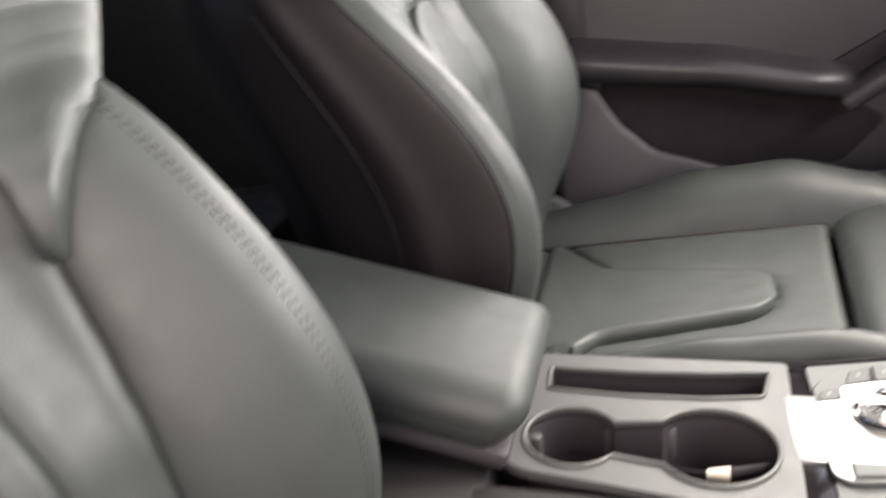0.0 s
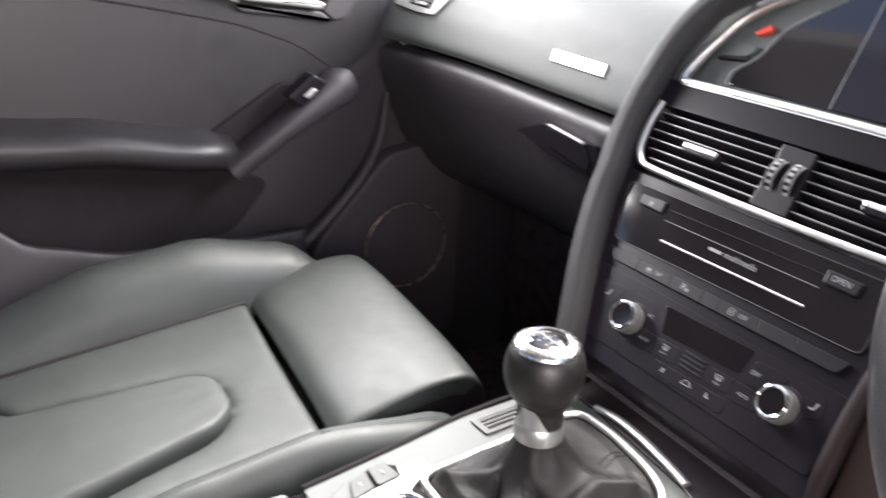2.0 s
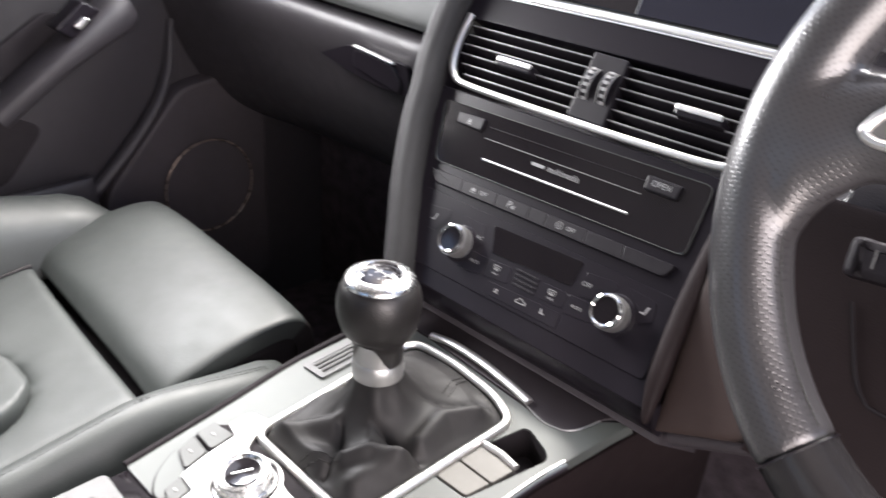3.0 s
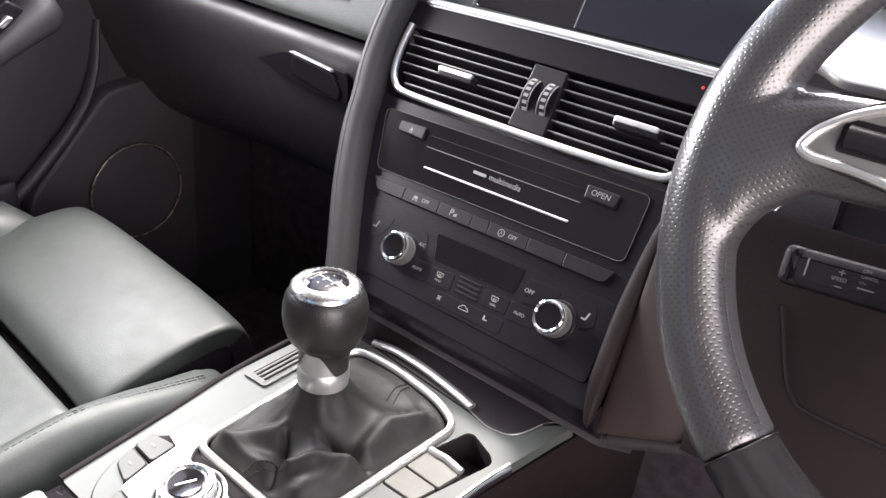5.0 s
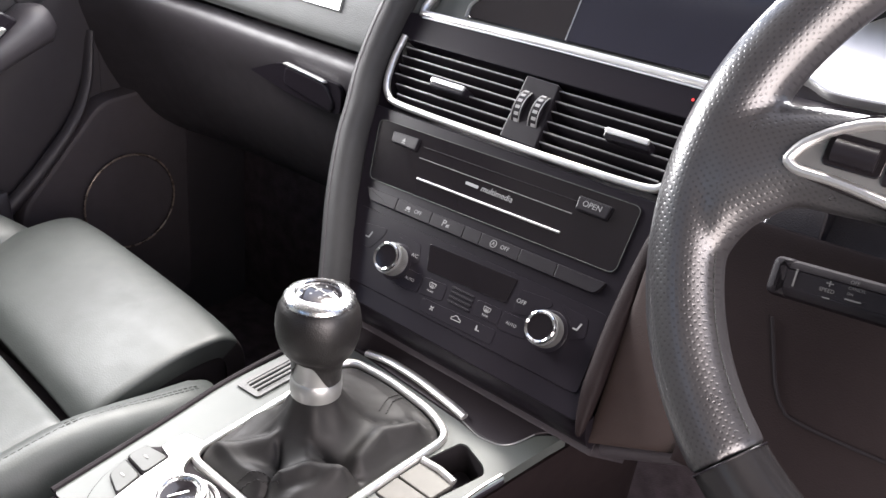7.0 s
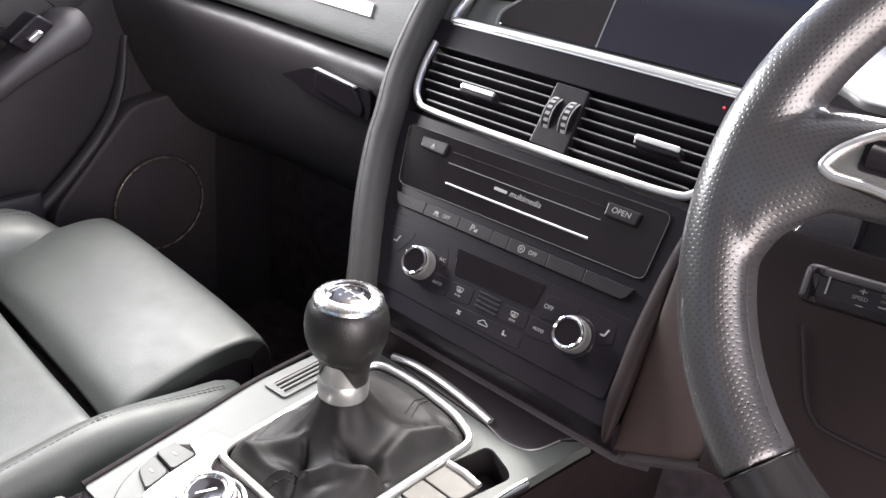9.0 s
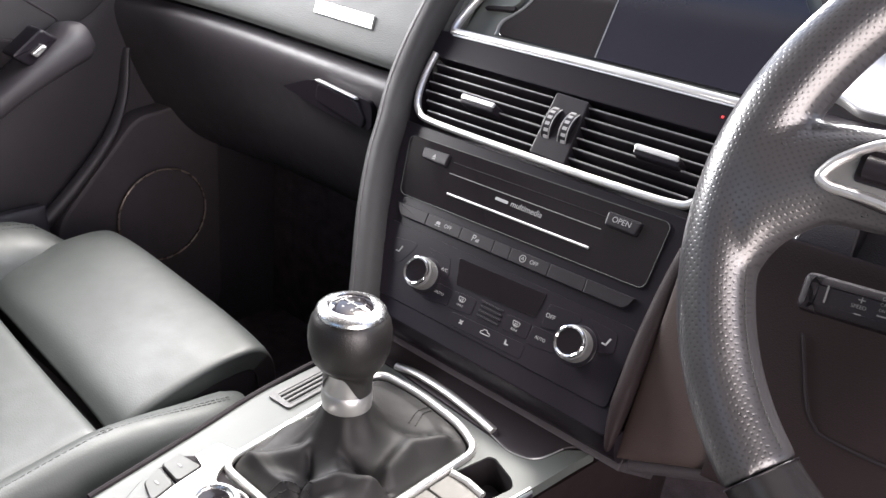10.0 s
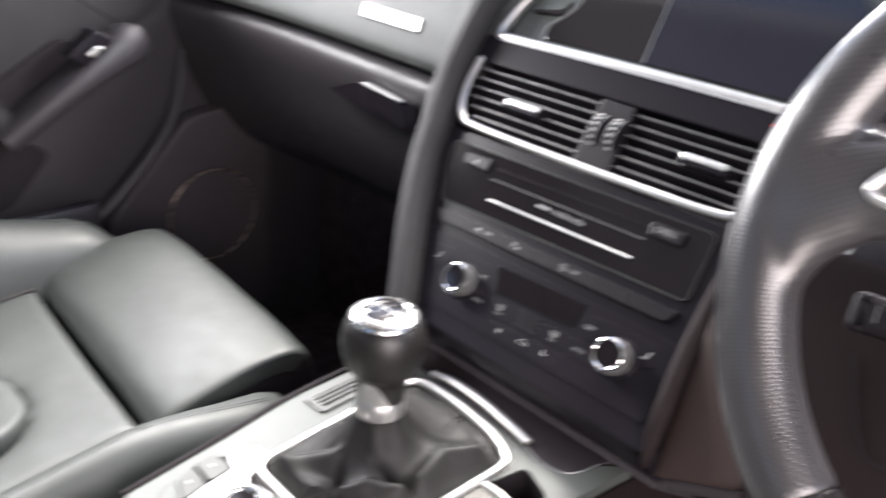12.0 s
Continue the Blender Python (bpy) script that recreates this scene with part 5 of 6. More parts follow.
def away(x, y, path):
    """Distance from a point to a polyline."""
    best = 1.0
    for (ax, ay), (bx, by) in zip(path, path[1:]):
        dx, dy = bx - ax, by - ay
        t = min(1.0, max(0.0, ((x - ax) * dx + (y - ay) * dy) / (dx * dx + dy * dy)))
        best = min(best, math.hypot(x - ax - t * dx, y - ay - t * dy))
    return best


RIDGES = [([(-0.050, -0.001), (-0.028, 0.018), (-0.010, 0.032)], 0.0095, 0.0100), ([(0.022, 0.016), (0.034, 0.034), (0.054, 0.048)], 0.0130, 0.0080),
          ([(0.040, 0.004), (0.046, 0.024), (0.054, 0.042)], 0.0090, 0.0110), ([(0.048, 0.066), (0.044, 0.096), (0.056, 0.120)], 0.0110, 0.0085),
          ([(-0.046, 0.050), (-0.030, 0.066)], 0.0040, 0.0120), ([(-0.036, -0.002), (-0.010, 0.002), (0.010, 0.010)], 0.0085, 0.0100)]
CREASES = [([(-0.004, 0.034), (0.010, 0.020), (0.016, 0.000)], 0.0100, 0.0050), ([(0.056, 0.057), (0.034, 0.052), (0.014, 0.050)], 0.0110, 0.0060),
           ([(0.018, 0.092), (0.034, 0.112), (0.044, 0.132)], 0.0060, 0.0060), ([(-0.044, 0.014), (-0.020, 0.038)], 0.0050, 0.0060)]


def boot():
    """Soft skirt from the frame up to the collar, with its folds laid out on the console's plane."""
    own = bmesh.new()
    n, S = 168, 46
    rows = []
    inner = rounded([(-0.0560, -0.004), (0.056, -0.006), (0.0690, 0.1340), (0.043, 0.1460), (-0.0100, 0.1525), (-0.050, 0.149)], [0.012, 0.014, 0.011, 0.03, 0.03, 0.014], 8)
    cx, cy, high = GX, 0.0728, 0.0475
    P = sorted((Vector(p) for p in inner), key=lambda p: math.atan2(p.y - cy, p.x - cx))
    A = [math.atan2(p.y - cy, p.x - cx) for p in P]
    for k in range(S + 1):
        s = k / S
        row = []
        for i in range(n):
            a = -math.pi + 2 * math.pi * i / n
            j = next((q for q in range(len(A)) if A[q] >= a), 0)
            a0, a1 = A[j - 1], A[j]
            e = P[j - 1].lerp(P[j], min(1.0, ((a - a0) % (2 * math.pi)) / max(1e-6, (a1 - a0) % (2 * math.pi))))
            R = math.hypot(e.x - cx, e.y - cy)
            r = R + (0.0185 - R) * (1 - (1 - s) ** 1.25)
            x, y = cx + r * math.cos(a), cy + r * math.sin(a)
            w = 0.008 * min(1.0, s / 0.22) ** 0.6 + (high - 0.008) * s ** 2.5
            fold = sum(h * math.exp(-(away(x, y, p) / q) ** 2) for p, h, q in RIDGES) - sum(h * math.exp(-away(x, y, p) / q) for p, h, q in CREASES)
            fold += 0.0010 * noise.noise(Vector((x * 55, y * 55, 0.4)))
            fold *= min(1.0, s / 0.14) * min(1.0, (1 - s) / 0.30)
            tuck = 0.0011 * math.sin(7 * a + 1.2) * math.exp(-((s - 0.86) / 0.14) ** 2)
            row.append(own.verts.new(inv @ Vector((x + tuck * math.cos(a), y + tuck * math.sin(a), w + fold))))
        rows.append(row)
    for a, b in zip(rows, rows[1:]):
        for i in range(n):
            own.faces.new((a[i], a[(i + 1) % n], b[(i + 1) % n], b[i]))
    return own, rows


bm, rows = boot()
lines = []
flat = [(inv.inverted() @ v.co, v.co.copy()) for r in rows for v in r]
for seam_path in ([(-0.008, -0.002), (0.001, 0.007), (0.012, 0.013), (0.024, 0.015)], [(-0.004, -0.005), (0.004, 0.003), (0.014, 0.009), (0.025, 0.0105)],
                  [(0.012, 0.146), (0.014, 0.130), (0.021, 0.115)], [(0.017, 0.145), (0.019, 0.132), (0.026, 0.117)]):
    run = []
    for q in spline([(x, y, 0) for x, y in seam_path], 10):
        near = sorted(flat, key=lambda c: (c[0].x - q.x) ** 2 + (c[0].y - q.y) ** 2)[:3]
        w = sum(c[0].z for c in near) / 3
        run.append(inv @ Vector((q.x, q.y, w + 0.0006)))
    lines.append(run)
skirt = part("boot", bm, BOOT, gear, "soft creased black leather boot", 60)
for ln in lines:
    part("stitching", stitches(ln, 0.0042, 0.0028), THREAD_DARK, skirt)
KB = Matrix.Translation((GX, GY, 0.044))
part("collar", lathe([(0.0165, 0.004), (0.0193, 0.0055), (0.0197, 0.012), (0.0194, 0.0185), (0.0182, 0.020)], 48, m=KB), ALU, gear, "silver lever collar")
part("neck", lathe([(0.0182, 0.019), (0.0176, 0.026), (0.0174, 0.036), (0.0185, 0.046)], 48, m=KB), ALU, gear, "silver lever neck")


def sleeve(k, a):
    d = abs((a - radians(18) + math.pi / 2) % math.pi - math.pi / 2)
    h = min(1.0, max(0.0, (d - radians(24)) / radians(52)))
    h = h * h * (3 - 2 * h)
    return [0.0185 * h, 0.0085 * h, 0.0040 * h, 0.0015 * h, 0, 0, 0, 0, 0, 0, 0][k]


part("knob", lathe([(0.0187, 0.0185), (0.0190, 0.030), (0.0205, 0.0365), (0.0245, 0.0415), (0.0278, 0.0475), (0.0303, 0.0555), (0.0313, 0.064), (0.0310, 0.071), (0.0296, 0.078), (0.0272, 0.0828), (0.0250, 0.085)], 160, m=KB, wave=sleeve), KNOBL, gear, "black leather gear knob")
part("knob_rim", lathe([(0.0256, 0.0835), (0.0263, 0.0850), (0.0258, 0.0868), (0.0238, 0.0890), (0.0205, 0.0908), (0.0180, 0.0912), (0.0172, 0.0904), (0.0170, 0.0885)], 64, m=KB), KNOBRING, gear, "wide satin silver ring round the knob top")
cap = part("knob_cap", lathe([(0.0172, 0.0890), (0.0150, 0.0903), (0.0090, 0.0914), (0.0, 0.0918)], 48, m=KB), GLOSS, gear, "gloss black cap with a white gear pattern")
for tx, ty, word in ((-0.0085, 0.0055, "1"), (-0.001, 0.0065, "3"), (0.0075, 0.0055, "5"), (-0.0085, -0.0060, "2"), (-0.001, -0.0075, "4"), (0.0075, -0.0065, "6")):
    lettering(word, 0.0050, cap, KB @ Matrix.Translation((tx, ty, 0.0913)))
pat = bmesh.new()
for tx in (-0.0085, -0.001, 0.0075):
    box(tx - 0.0006, tx + 0.0006, -0.0034, 0.0030, 0.0910, 0.0919, bm=pat, m=KB)
box(-0.0085, 0.0105, -0.0006, 0.0006, 0.0912, 0.0921, bm=pat, m=KB)
part("gear_pattern", pat, PRINT, cap)

# tray lid with its chrome bar
lid = thing("ashtray_lid", CM @ Matrix.Translation((0.015, 0.175, 0.0)), "dark sliding lid with a curved chrome bar", "lid")
bar = spline([(-0.0630, -0.0065, 0.003), (-0.0390, -0.0032, 0.0045), (-0.0045, -0.0045, 0.005), (0.0310, -0.0090, 0.0045), (0.0545, -0.0125, 0.003)], 8)
part("chrome_bar", tube(bar, 0.0038, 0.0026, n=12, power=2.4), CHROME, lid, "curved chrome bar")
part("lid_edge", tube(spline([(0.0545, -0.0150, 0.0004), (0.073, -0.0196, 0.0004), (0.0855, -0.0184, 0.0004), (0.0942, -0.0150, 0.0004), (0.1008, -0.0066, 0.0004), (0.1066, 0.011, 0.0004)], 8), 0.0006, n=6), EDGE, lid, "thin bright lid edge")
part("lid_plate", prism(rounded([(-0.095, -0.0078), (-0.060, -0.0080), (0.057, -0.0158), (0.073, -0.0192), (0.0855, -0.0180), (0.0940, -0.0146), (0.1005, -0.0062), (0.1065, 0.012), (0.125, 0.035), (0.150, 0.07), (-0.11, 0.07)], 0.005), -0.012, 0.0010, 0.0012), LIDM, lid, "black lid")

# parking brake and start switches in the recess
pb = thing("parking_brake_switch", CM @ Matrix.Translation((0.093, 0.10, -0.03)), "silver parking brake rocker in the console recess", "switch")
PB = Matrix.Translation((-0.093, -0.10, 0.03))
part("rocker", prism(rounded([(0.0722, 0.0828), (0.1042, 0.0822), (0.1078, 0.1045), (0.0750, 0.1058)], 0.0025), -0.03, 0.0012, 0.0007, m=PB), KEYSAT, pb, "silver rocker")
part("rocker_lip", tube([PB @ Vector(p) for p in ((0.0752, 0.1062, 0.0018), (0.091, 0.1068, 0.0024), (0.1074, 0.1046, 0.0018))], 0.0030, 0.0026, n=14), CHROME, pb, "polished rocker lip")
hs = thing("hold_switch", CM @ Matrix.Translation((0.091, 0.062, -0.03)), "satin silver push switch beside the gear lever", "switch")
HS = Matrix.Translation((-0.091, -0.062, 0.03))
part("switch_face", prism(rounded([(0.0702, 0.0606), (0.0985, 0.0614), (0.1032, 0.0812), (0.0716, 0.0816)], 0.0025), -0.03, 0.0008, 0.0007, m=HS), KEYSAT, hs)

# rotary menu control
menu = thing("menu_control", CM @ Matrix.Translation((-0.02, -0.045, 0)), "aluminium menu control panel with a rotary knob and buttons", "control panel")
MV = Matrix.Translation((0.02, 0.045, 0))
part("plate_gap", prism(rounded([(-0.0835, -0.0150), (-0.0830, 0.0005), (-0.0800, 0.0058), (-0.0590, 0.0100), (-0.0535, -0.0100), (-0.0480, -0.0128), (-0.0150, -0.0118), (0.064, -0.0150), (0.064, -0.096), (-0.0640, -0.0935), (-0.0760, -0.0856), (-0.0850, -0.0742), (-0.0928, -0.0563), (-0.0940, -0.0250)], [0.004, 0.004, 0.004, 0.003, 0.003, 0.004, 0.006, 0.008, 0.02, 0.006, 0.01, 0.01, 0.02, 0.004], 5), -0.002, 0.0008, 0.0004, m=MV), RECESS, menu)
part("menu_plate", prism(rounded([(-0.0815, -0.0175), (-0.0813, -0.0020), (-0.0792, 0.0035), (-0.0612, 0.0075), (-0.0570, -0.0060), (-0.0540, -0.0150), (-0.0485, -0.0215), (-0.0300, -0.0222), (-0.0130, -0.0208), (0.0070, -0.0250), (0.062, -0.026), (0.062, -0.094), (-0.0400, -0.094), (-0.0425, -0.0720), (-0.0610, -0.0705), (-0.0628, -0.0672), (-0.0662, -0.0455), (-0.0672, -0.0205)],
                                         [0.002, 0.004, 0.006, 0.004, 0.004, 0.004, 0.003, 0.004, 0.006, 0.004, 0.008, 0.02, 0.003, 0.002, 0.002, 0.003, 0.003, 0.002], 5), 0.0, 0.0045, 0.0008, m=MV), ALU, menu, "bright aluminium menu plate")
part("menu_border", prism(rounded([(-0.0928, -0.0412), (-0.0660, -0.0435), (-0.0635, -0.0665), (-0.0405, -0.0715), (-0.0400, -0.0925), (-0.0630, -0.0918), (-0.0751, -0.0850), (-0.0842, -0.0738), (-0.0918, -0.0560)], [0.002, 0.002, 0.002, 0.002, 0.002, 0.004, 0.008, 0.01, 0.01], 5), 0.0, 0.0016, 0.0004, m=MV), CONSOLE, menu, "satin grey menu border")
for pts in (((-0.0916, -0.0250), (-0.0682, -0.0208), (-0.0673, -0.0418), (-0.0913, -0.0402)), ((-0.0900, -0.0434), (-0.0672, -0.0454), (-0.0642, -0.0655), (-0.0845, -0.0592)), ((-0.0605, -0.0722), (-0.0432, -0.0735), (-0.0410, -0.0900), (-0.0570, -0.0860))):
    c = sum((Vector(p) for p in pts), Vector((0, 0))) / 4
    part("button_gap", prism(rounded([c + (Vector(p) - c) * 1.07 for p in pts], 0.003, 4), 0.0, 0.0038, 0, m=MV), RECESS, menu)
    k = part("menu_button", prism(rounded(pts, 0.004, 5), 0.002, 0.0052, 0.0007, m=MV), KEYGREY, menu, "grey menu button")
    c = sum((Vector(p) for p in pts), Vector((0, 0))) / 4
    part("symbol", box(c.x - 0.0022, c.x + 0.0022, c.y - 0.0007, c.y + 0.0007, 0.0054, 0.0058, m=MV), PRINT, k)
for pts in (((0.040, -0.016), (0.060, -0.016), (0.060, -0.045), (0.046, -0.045)), ((0.046, -0.049), (0.060, -0.049), (0.060, -0.080), (0.042, -0.080))):
    part("menu_button", prism(rounded(pts, 0.003, 4), 0.002, 0.0072, 0.0018, m=MV), CONSOLE, menu, "grey menu button")
KM = MV @ Matrix.Translation((-0.0190, -0.0425, 0))
part("knob_well", lathe([(0.0, 0.0045), (0.0255, 0.0048), (0.0268, 0.006), (0.0255, 0.0065), (0.0245, 0.0052), (0.0, 0.0052)], 48, m=KM), CHROME, menu)
part("well_groove", lathe([(0.0225, 0.0050), (0.0225, 0.0068), (0.0240, 0.0070), (0.0242, 0.0050)], 48, m=KM), RECESS, menu, "dark groove round the knob")
rk = part("rotary_knob", lathe([(0.0212, 0.005), (0.0214, 0.0085), (0.0200, 0.0100), (0.0196, 0.0165), (0.0186, 0.0185), (0.0160, 0.0192), (0.0148, 0.0186), (0.0140, 0.0170), (0.0, 0.0165)], 56, m=KM), KNOBRING, menu, "silver rotary knob")
kn = bmesh.new()
for q in range(48):
    box(-0.0005, 0.0005, -0.0003, 0.0006, 0.0105, 0.0160, bm=kn, m=KM @ Matrix.Rotation(2 * math.pi * q / 48, 4, "Z") @ Matrix.Translation((0, 0.0196, 0)))
part("knurling", kn, KNOBRING, rk)
part("knob_cap", lathe([(0.0134, 0.0172), (0.0125, 0.0182), (0.0060, 0.0176), (0.0, 0.0174)], 40, m=KM), GLOSS, rk, "gloss black knob cap")
# slanted silver bar in place of the pale reflection on the cap
part("cap_glint", box(-0.0075, 0.0075, -0.0009, 0.0009, 0.0176, 0.0186, 0.0004, 1, m=KM @ Matrix.Rotation(radians(62), 4, "Z")), CHROME, rk, "silver bar for the reflection on the knob cap")

# ---- driver's side of the dashboard ----
knee = thing("knee_panel", pose(0.4, 0.3, 0.03), "taupe plastic knee panel beside the centre stack", "dash panel")
def knee_low(s):
    return 0.380 + 0.034 * min(1.0, s / 0.16) + 0.010 * s


part("panel", pillow(lambda s, t: (-0.235 + 0.56 * s, -0.115 + 0.05 * s + 0.045 * t + 0.0, knee_low(s) + (0.540 - knee_low(s)) * t), 24, 10, 0.003, 0.04, 0.06, 0.02), BEIGE, knee)
part("lower_lip", tube([(-0.225, -0.104, 0.374), (-0.145, -0.096, 0.407), (0.0, -0.080, 0.412), (0.325, -0.050, 0.418)], 0.006, 0.006, n=12), DARK, knee)


def shroud(s, t):
    z = 0.435 + 0.165 * t
    left = at_knots([(0.43, 0.230), (0.50, 0.230), (0.56, 0.205), (0.61, 0.185)], z)
    x = left + (0.66 - left) * s
    k = (z - 0.438) / 0.132
    return (x - 0.4, -0.115 + 0.05 * (x - 0.165) / 0.56 + 0.045 * k - 0.006, z - 0.03)


part("column_shroud", pillow(shroud, 14, 16, 0.002, 0.04, 0.06, 0.01), SHROUD, knee, "dark brown panel under the steering column")
part("shroud_groove", tube(spline([(-0.142, -0.0795, 0.518), (-0.1341, -0.0843, 0.4998), (-0.1271, -0.0892, 0.4836), (-0.121, -0.0924, 0.4728), (-0.115, -0.0939, 0.4665), (-0.106, -0.0946, 0.4625), (-0.06, -0.0915, 0.4605), (0.10, -0.0775, 0.4605)], 6), 0.0011, n=8), RECESS, knee, "dark groove in the column panel")
fdash = thing("driver_dash_panel", pose(0.4, 0.35, 0.03), "dark grey dash panel round the steering column", "dash panel")
part("panel", pillow(lambda s, t: (-0.205 + 0.55 * s, -0.105 + 0.05 * t, 0.535 + 0.075 * t), 14, 8, 0.004, 0.03, 0.1, 0.05), DARK, fdash)
part("panel_block", box(-0.20, 0.37, -0.04, 0.25, 0.40, 0.66, 0.01), DARK, fdash)
part("seam_line", box(-0.1355, -0.1340, -0.103, -0.04, 0.53, 0.612), DARK, fdash)
KR = Matrix.Translation((-0.180, -0.094, 0.572)) @ Euler((radians(70), 0, radians(-20))).to_matrix().to_4x4()
ks = part("key_slot", lathe([(0.0, 0.004), (0.014, 0.005), (0.015, 0.009), (0.0, 0.007)], 32, m=KR), DARK, fdash, "round key slot")
part("slot_ring", tube([KR @ Vector((0.016 * math.cos(a), 0.016 * math.sin(a), 0.008)) for a in np.linspace(0, 2 * math.pi, 36, endpoint=False)], 0.0008, n=8, closed=True), EDGE, ks, "chrome slot ring")

cluster = thing("instrument_cluster", pose(0.4, 0.36, 0.62), "instrument cluster with chrome dial rings under a hood", "instrument cluster")
CF = Matrix(((1, 0, 0, 0), (0, 0.36, -0.933, -0.04), (0, 0.933, 0.36, 0.095), (0, 0, 0, 1)))
part("cluster_face", prism(rounded(quad(-0.095, 0.16, -0.045, 0.05), 0.01), -0.01, 0.0, 0.001, m=CF), GLOSS, cluster)
SF = Matrix(((1, 0, 0, 0), (0, 0.80, -0.60, -0.055), (0, 0.60, 0.80, 0.062), (0, 0, 0, 1)))
part("ledge_gap", prism(rounded([(-0.205, -0.030), (-0.060, -0.030), (-0.060, 0.012), (-0.205, 0.002)], 0.004), -0.012, -0.004, 0.001, m=SF), RECESS, cluster, "dark gap below the surround")
part("cluster_surround", prism(rounded([(-0.205, 0.0010), (-0.186, 0.0), (-0.168, -0.0095), (-0.140, -0.0085), (-0.060, 0.0), (-0.055, 0.085), (-0.16, 0.072), (-0.198, 0.03)], 0.008), -0.01, 0.004, 0.002, m=SF), CHROME, cluster, "aluminium cluster surround")
for cx in (-0.072, 0.09):
    d = part("dial", lathe([(0.0, 0.0), (0.050, 0.001), (0.050, 0.003), (0.0, 0.003)], 48, m=CF @ Matrix.Translation((cx, 0.005, 0))), FASCIA, cluster, "black dial")
    part("dial_ring", tube([CF @ Vector((cx + 0.053 * math.cos(a), 0.005 + 0.053 * math.sin(a), 0.006)) for a in np.linspace(0, 2 * math.pi, 48, endpoint=False)], 0.004, n=10, closed=True, up=(0, -1, 0.3)), CHROME, d, "chrome dial ring")
part("cluster_ledge", box(-0.20, 0.20, -0.10, -0.03, 0.040, 0.052, 0.004), FASCIA, cluster, "black cluster ledge")


def hood(s, t):
    a = math.pi * (0.02 + 0.96 * s)
    return (-0.215 * math.cos(a) + 0.0, -0.02 + 0.14 * t, 0.07 + 0.105 * math.sin(a) ** 0.7 + 0.01 * t)


part("hood", pillow(hood, 20, 8, 0.0, 0.04, 0.1, 0.012, flip=True), DASH, cluster, "grey cluster hood")

# steering column with its stalk
column = thing("steering_column", pose(0.395, 0.16, 0.64), "black steering column cover", "steering column")
part("cover", tube([(0, 0.0, 0.0), (0, 0.08, -0.03), (0, 0.18, -0.07)], 0.055, 0.045, n=20, power=3), DARK, column)
stalk = thing("cruise_stalk", pose(0.34, 0.165, 0.60), "black cruise control stalk with white lettering", "control stalk")
SMX = Matrix.Translation((-0.070, -0.005, 0.0)) @ Euler((radians(66), radians(-5), radians(0))).to_matrix().to_4x4() @ Matrix.Translation((0, 0.0030, 0))
part("stalk_arm", prism(rounded(quad(-0.0010, 0.14, -0.0112, 0.0108), 0.006, 6), -0.012, 0.006, 0.0050, m=SMX), BUTTON, stalk)
part("stalk_tip", prism(rounded(quad(-0.0045, 0.0075, -0.0114, 0.0110), [0.007, 0.002, 0.002, 0.007], 6), -0.012, 0.0062, 0.0045, m=SMX), BUTTON, stalk, "black stalk end cap")
for word, wid, x, y in (("SPEED", 0.0078, 0.0275, -0.0010), ("OFF", 0.0045, 0.0398, 0.0068), ("CANCEL", 0.0088, 0.0418, 0.0036), ("ON", 0.0030, 0.0390, 0.0004)):
    ob = lettering(word, 0.01, stalk, Matrix.Identity(4), PRINT_DIM)
    xs = [q.co.x for q in ob.data.vertices]
    k = wid / (max(xs) - min(xs))
    ob.data.transform(SMX @ Matrix.Translation((x, y, 0.0063)) @ Matrix.Diagonal((k, k, 0.2, 1)))
sy = bmesh.new()
for yy, plus in ((0.0030, True), (-0.0050, False)):
    box(0.0262, 0.0300, yy - 0.0003, yy + 0.0003, 0.0060, 0.0064, bm=sy, m=SMX)
    if plus:
        box(0.0278, 0.0284, yy - 0.0016, yy + 0.0016, 0.0060, 0.0064, bm=sy, m=SMX)
box(0.0095, 0.0105, -0.004, 0.006, 0.0060, 0.0064, bm=sy, m=SMX)
box(0.0372, 0.0455, -0.0030, -0.0022, 0.0060, 0.0064, bm=sy, m=SMX)
part("symbol", sy, PRINT_DIM, stalk)

# ---- steering wheel ----
WM = Matrix.Translation((0.401, 0.112, 0.667)) @ Matrix(((1, 0, 0, 0), (0, math.sin(radians(22)), -math.cos(radians(22)), 0), (0, math.cos(radians(22)), math.sin(radians(22)), 0), (0, 0, 0, 1)))
wheel = thing("steering_wheel", WM, "black perforated leather steering wheel with silver spoke trim", "steering wheel")
RR = 0.168


def arc(a0, a1, n):
    return [Vector((RR * math.cos(radians(a0 + (a1 - a0) * i / n)), RR * math.sin(radians(a0 + (a1 - a0) * i / n)), 0)) for i in range(n + 1)]


def rim_part(a0, a1, n, material, label):
    thick = lambda s: 0.0195 + 0.0025 * math.exp(-(((a0 + (a1 - a0) * s) - 165) / 22) ** 2) + 0.0025 * math.exp(-(((a0 + (a1 - a0) * s) - 15) / 22) ** 2)
    bm = tube(arc(a0, a1, n), thick, lambda s: thick(s) * 0.95, n=28, up=(0, 0, 1), uv=True)
    lay = bm.loops.layers.uv.active
    for f in bm.faces:
        for lp in f.loops:
            lp[lay].uv = (lp[lay].uv[0] * abs(a1 - a0) / 360.0, lp[lay].uv[1])
    return part("rim", bm, material, wheel, label, 60)


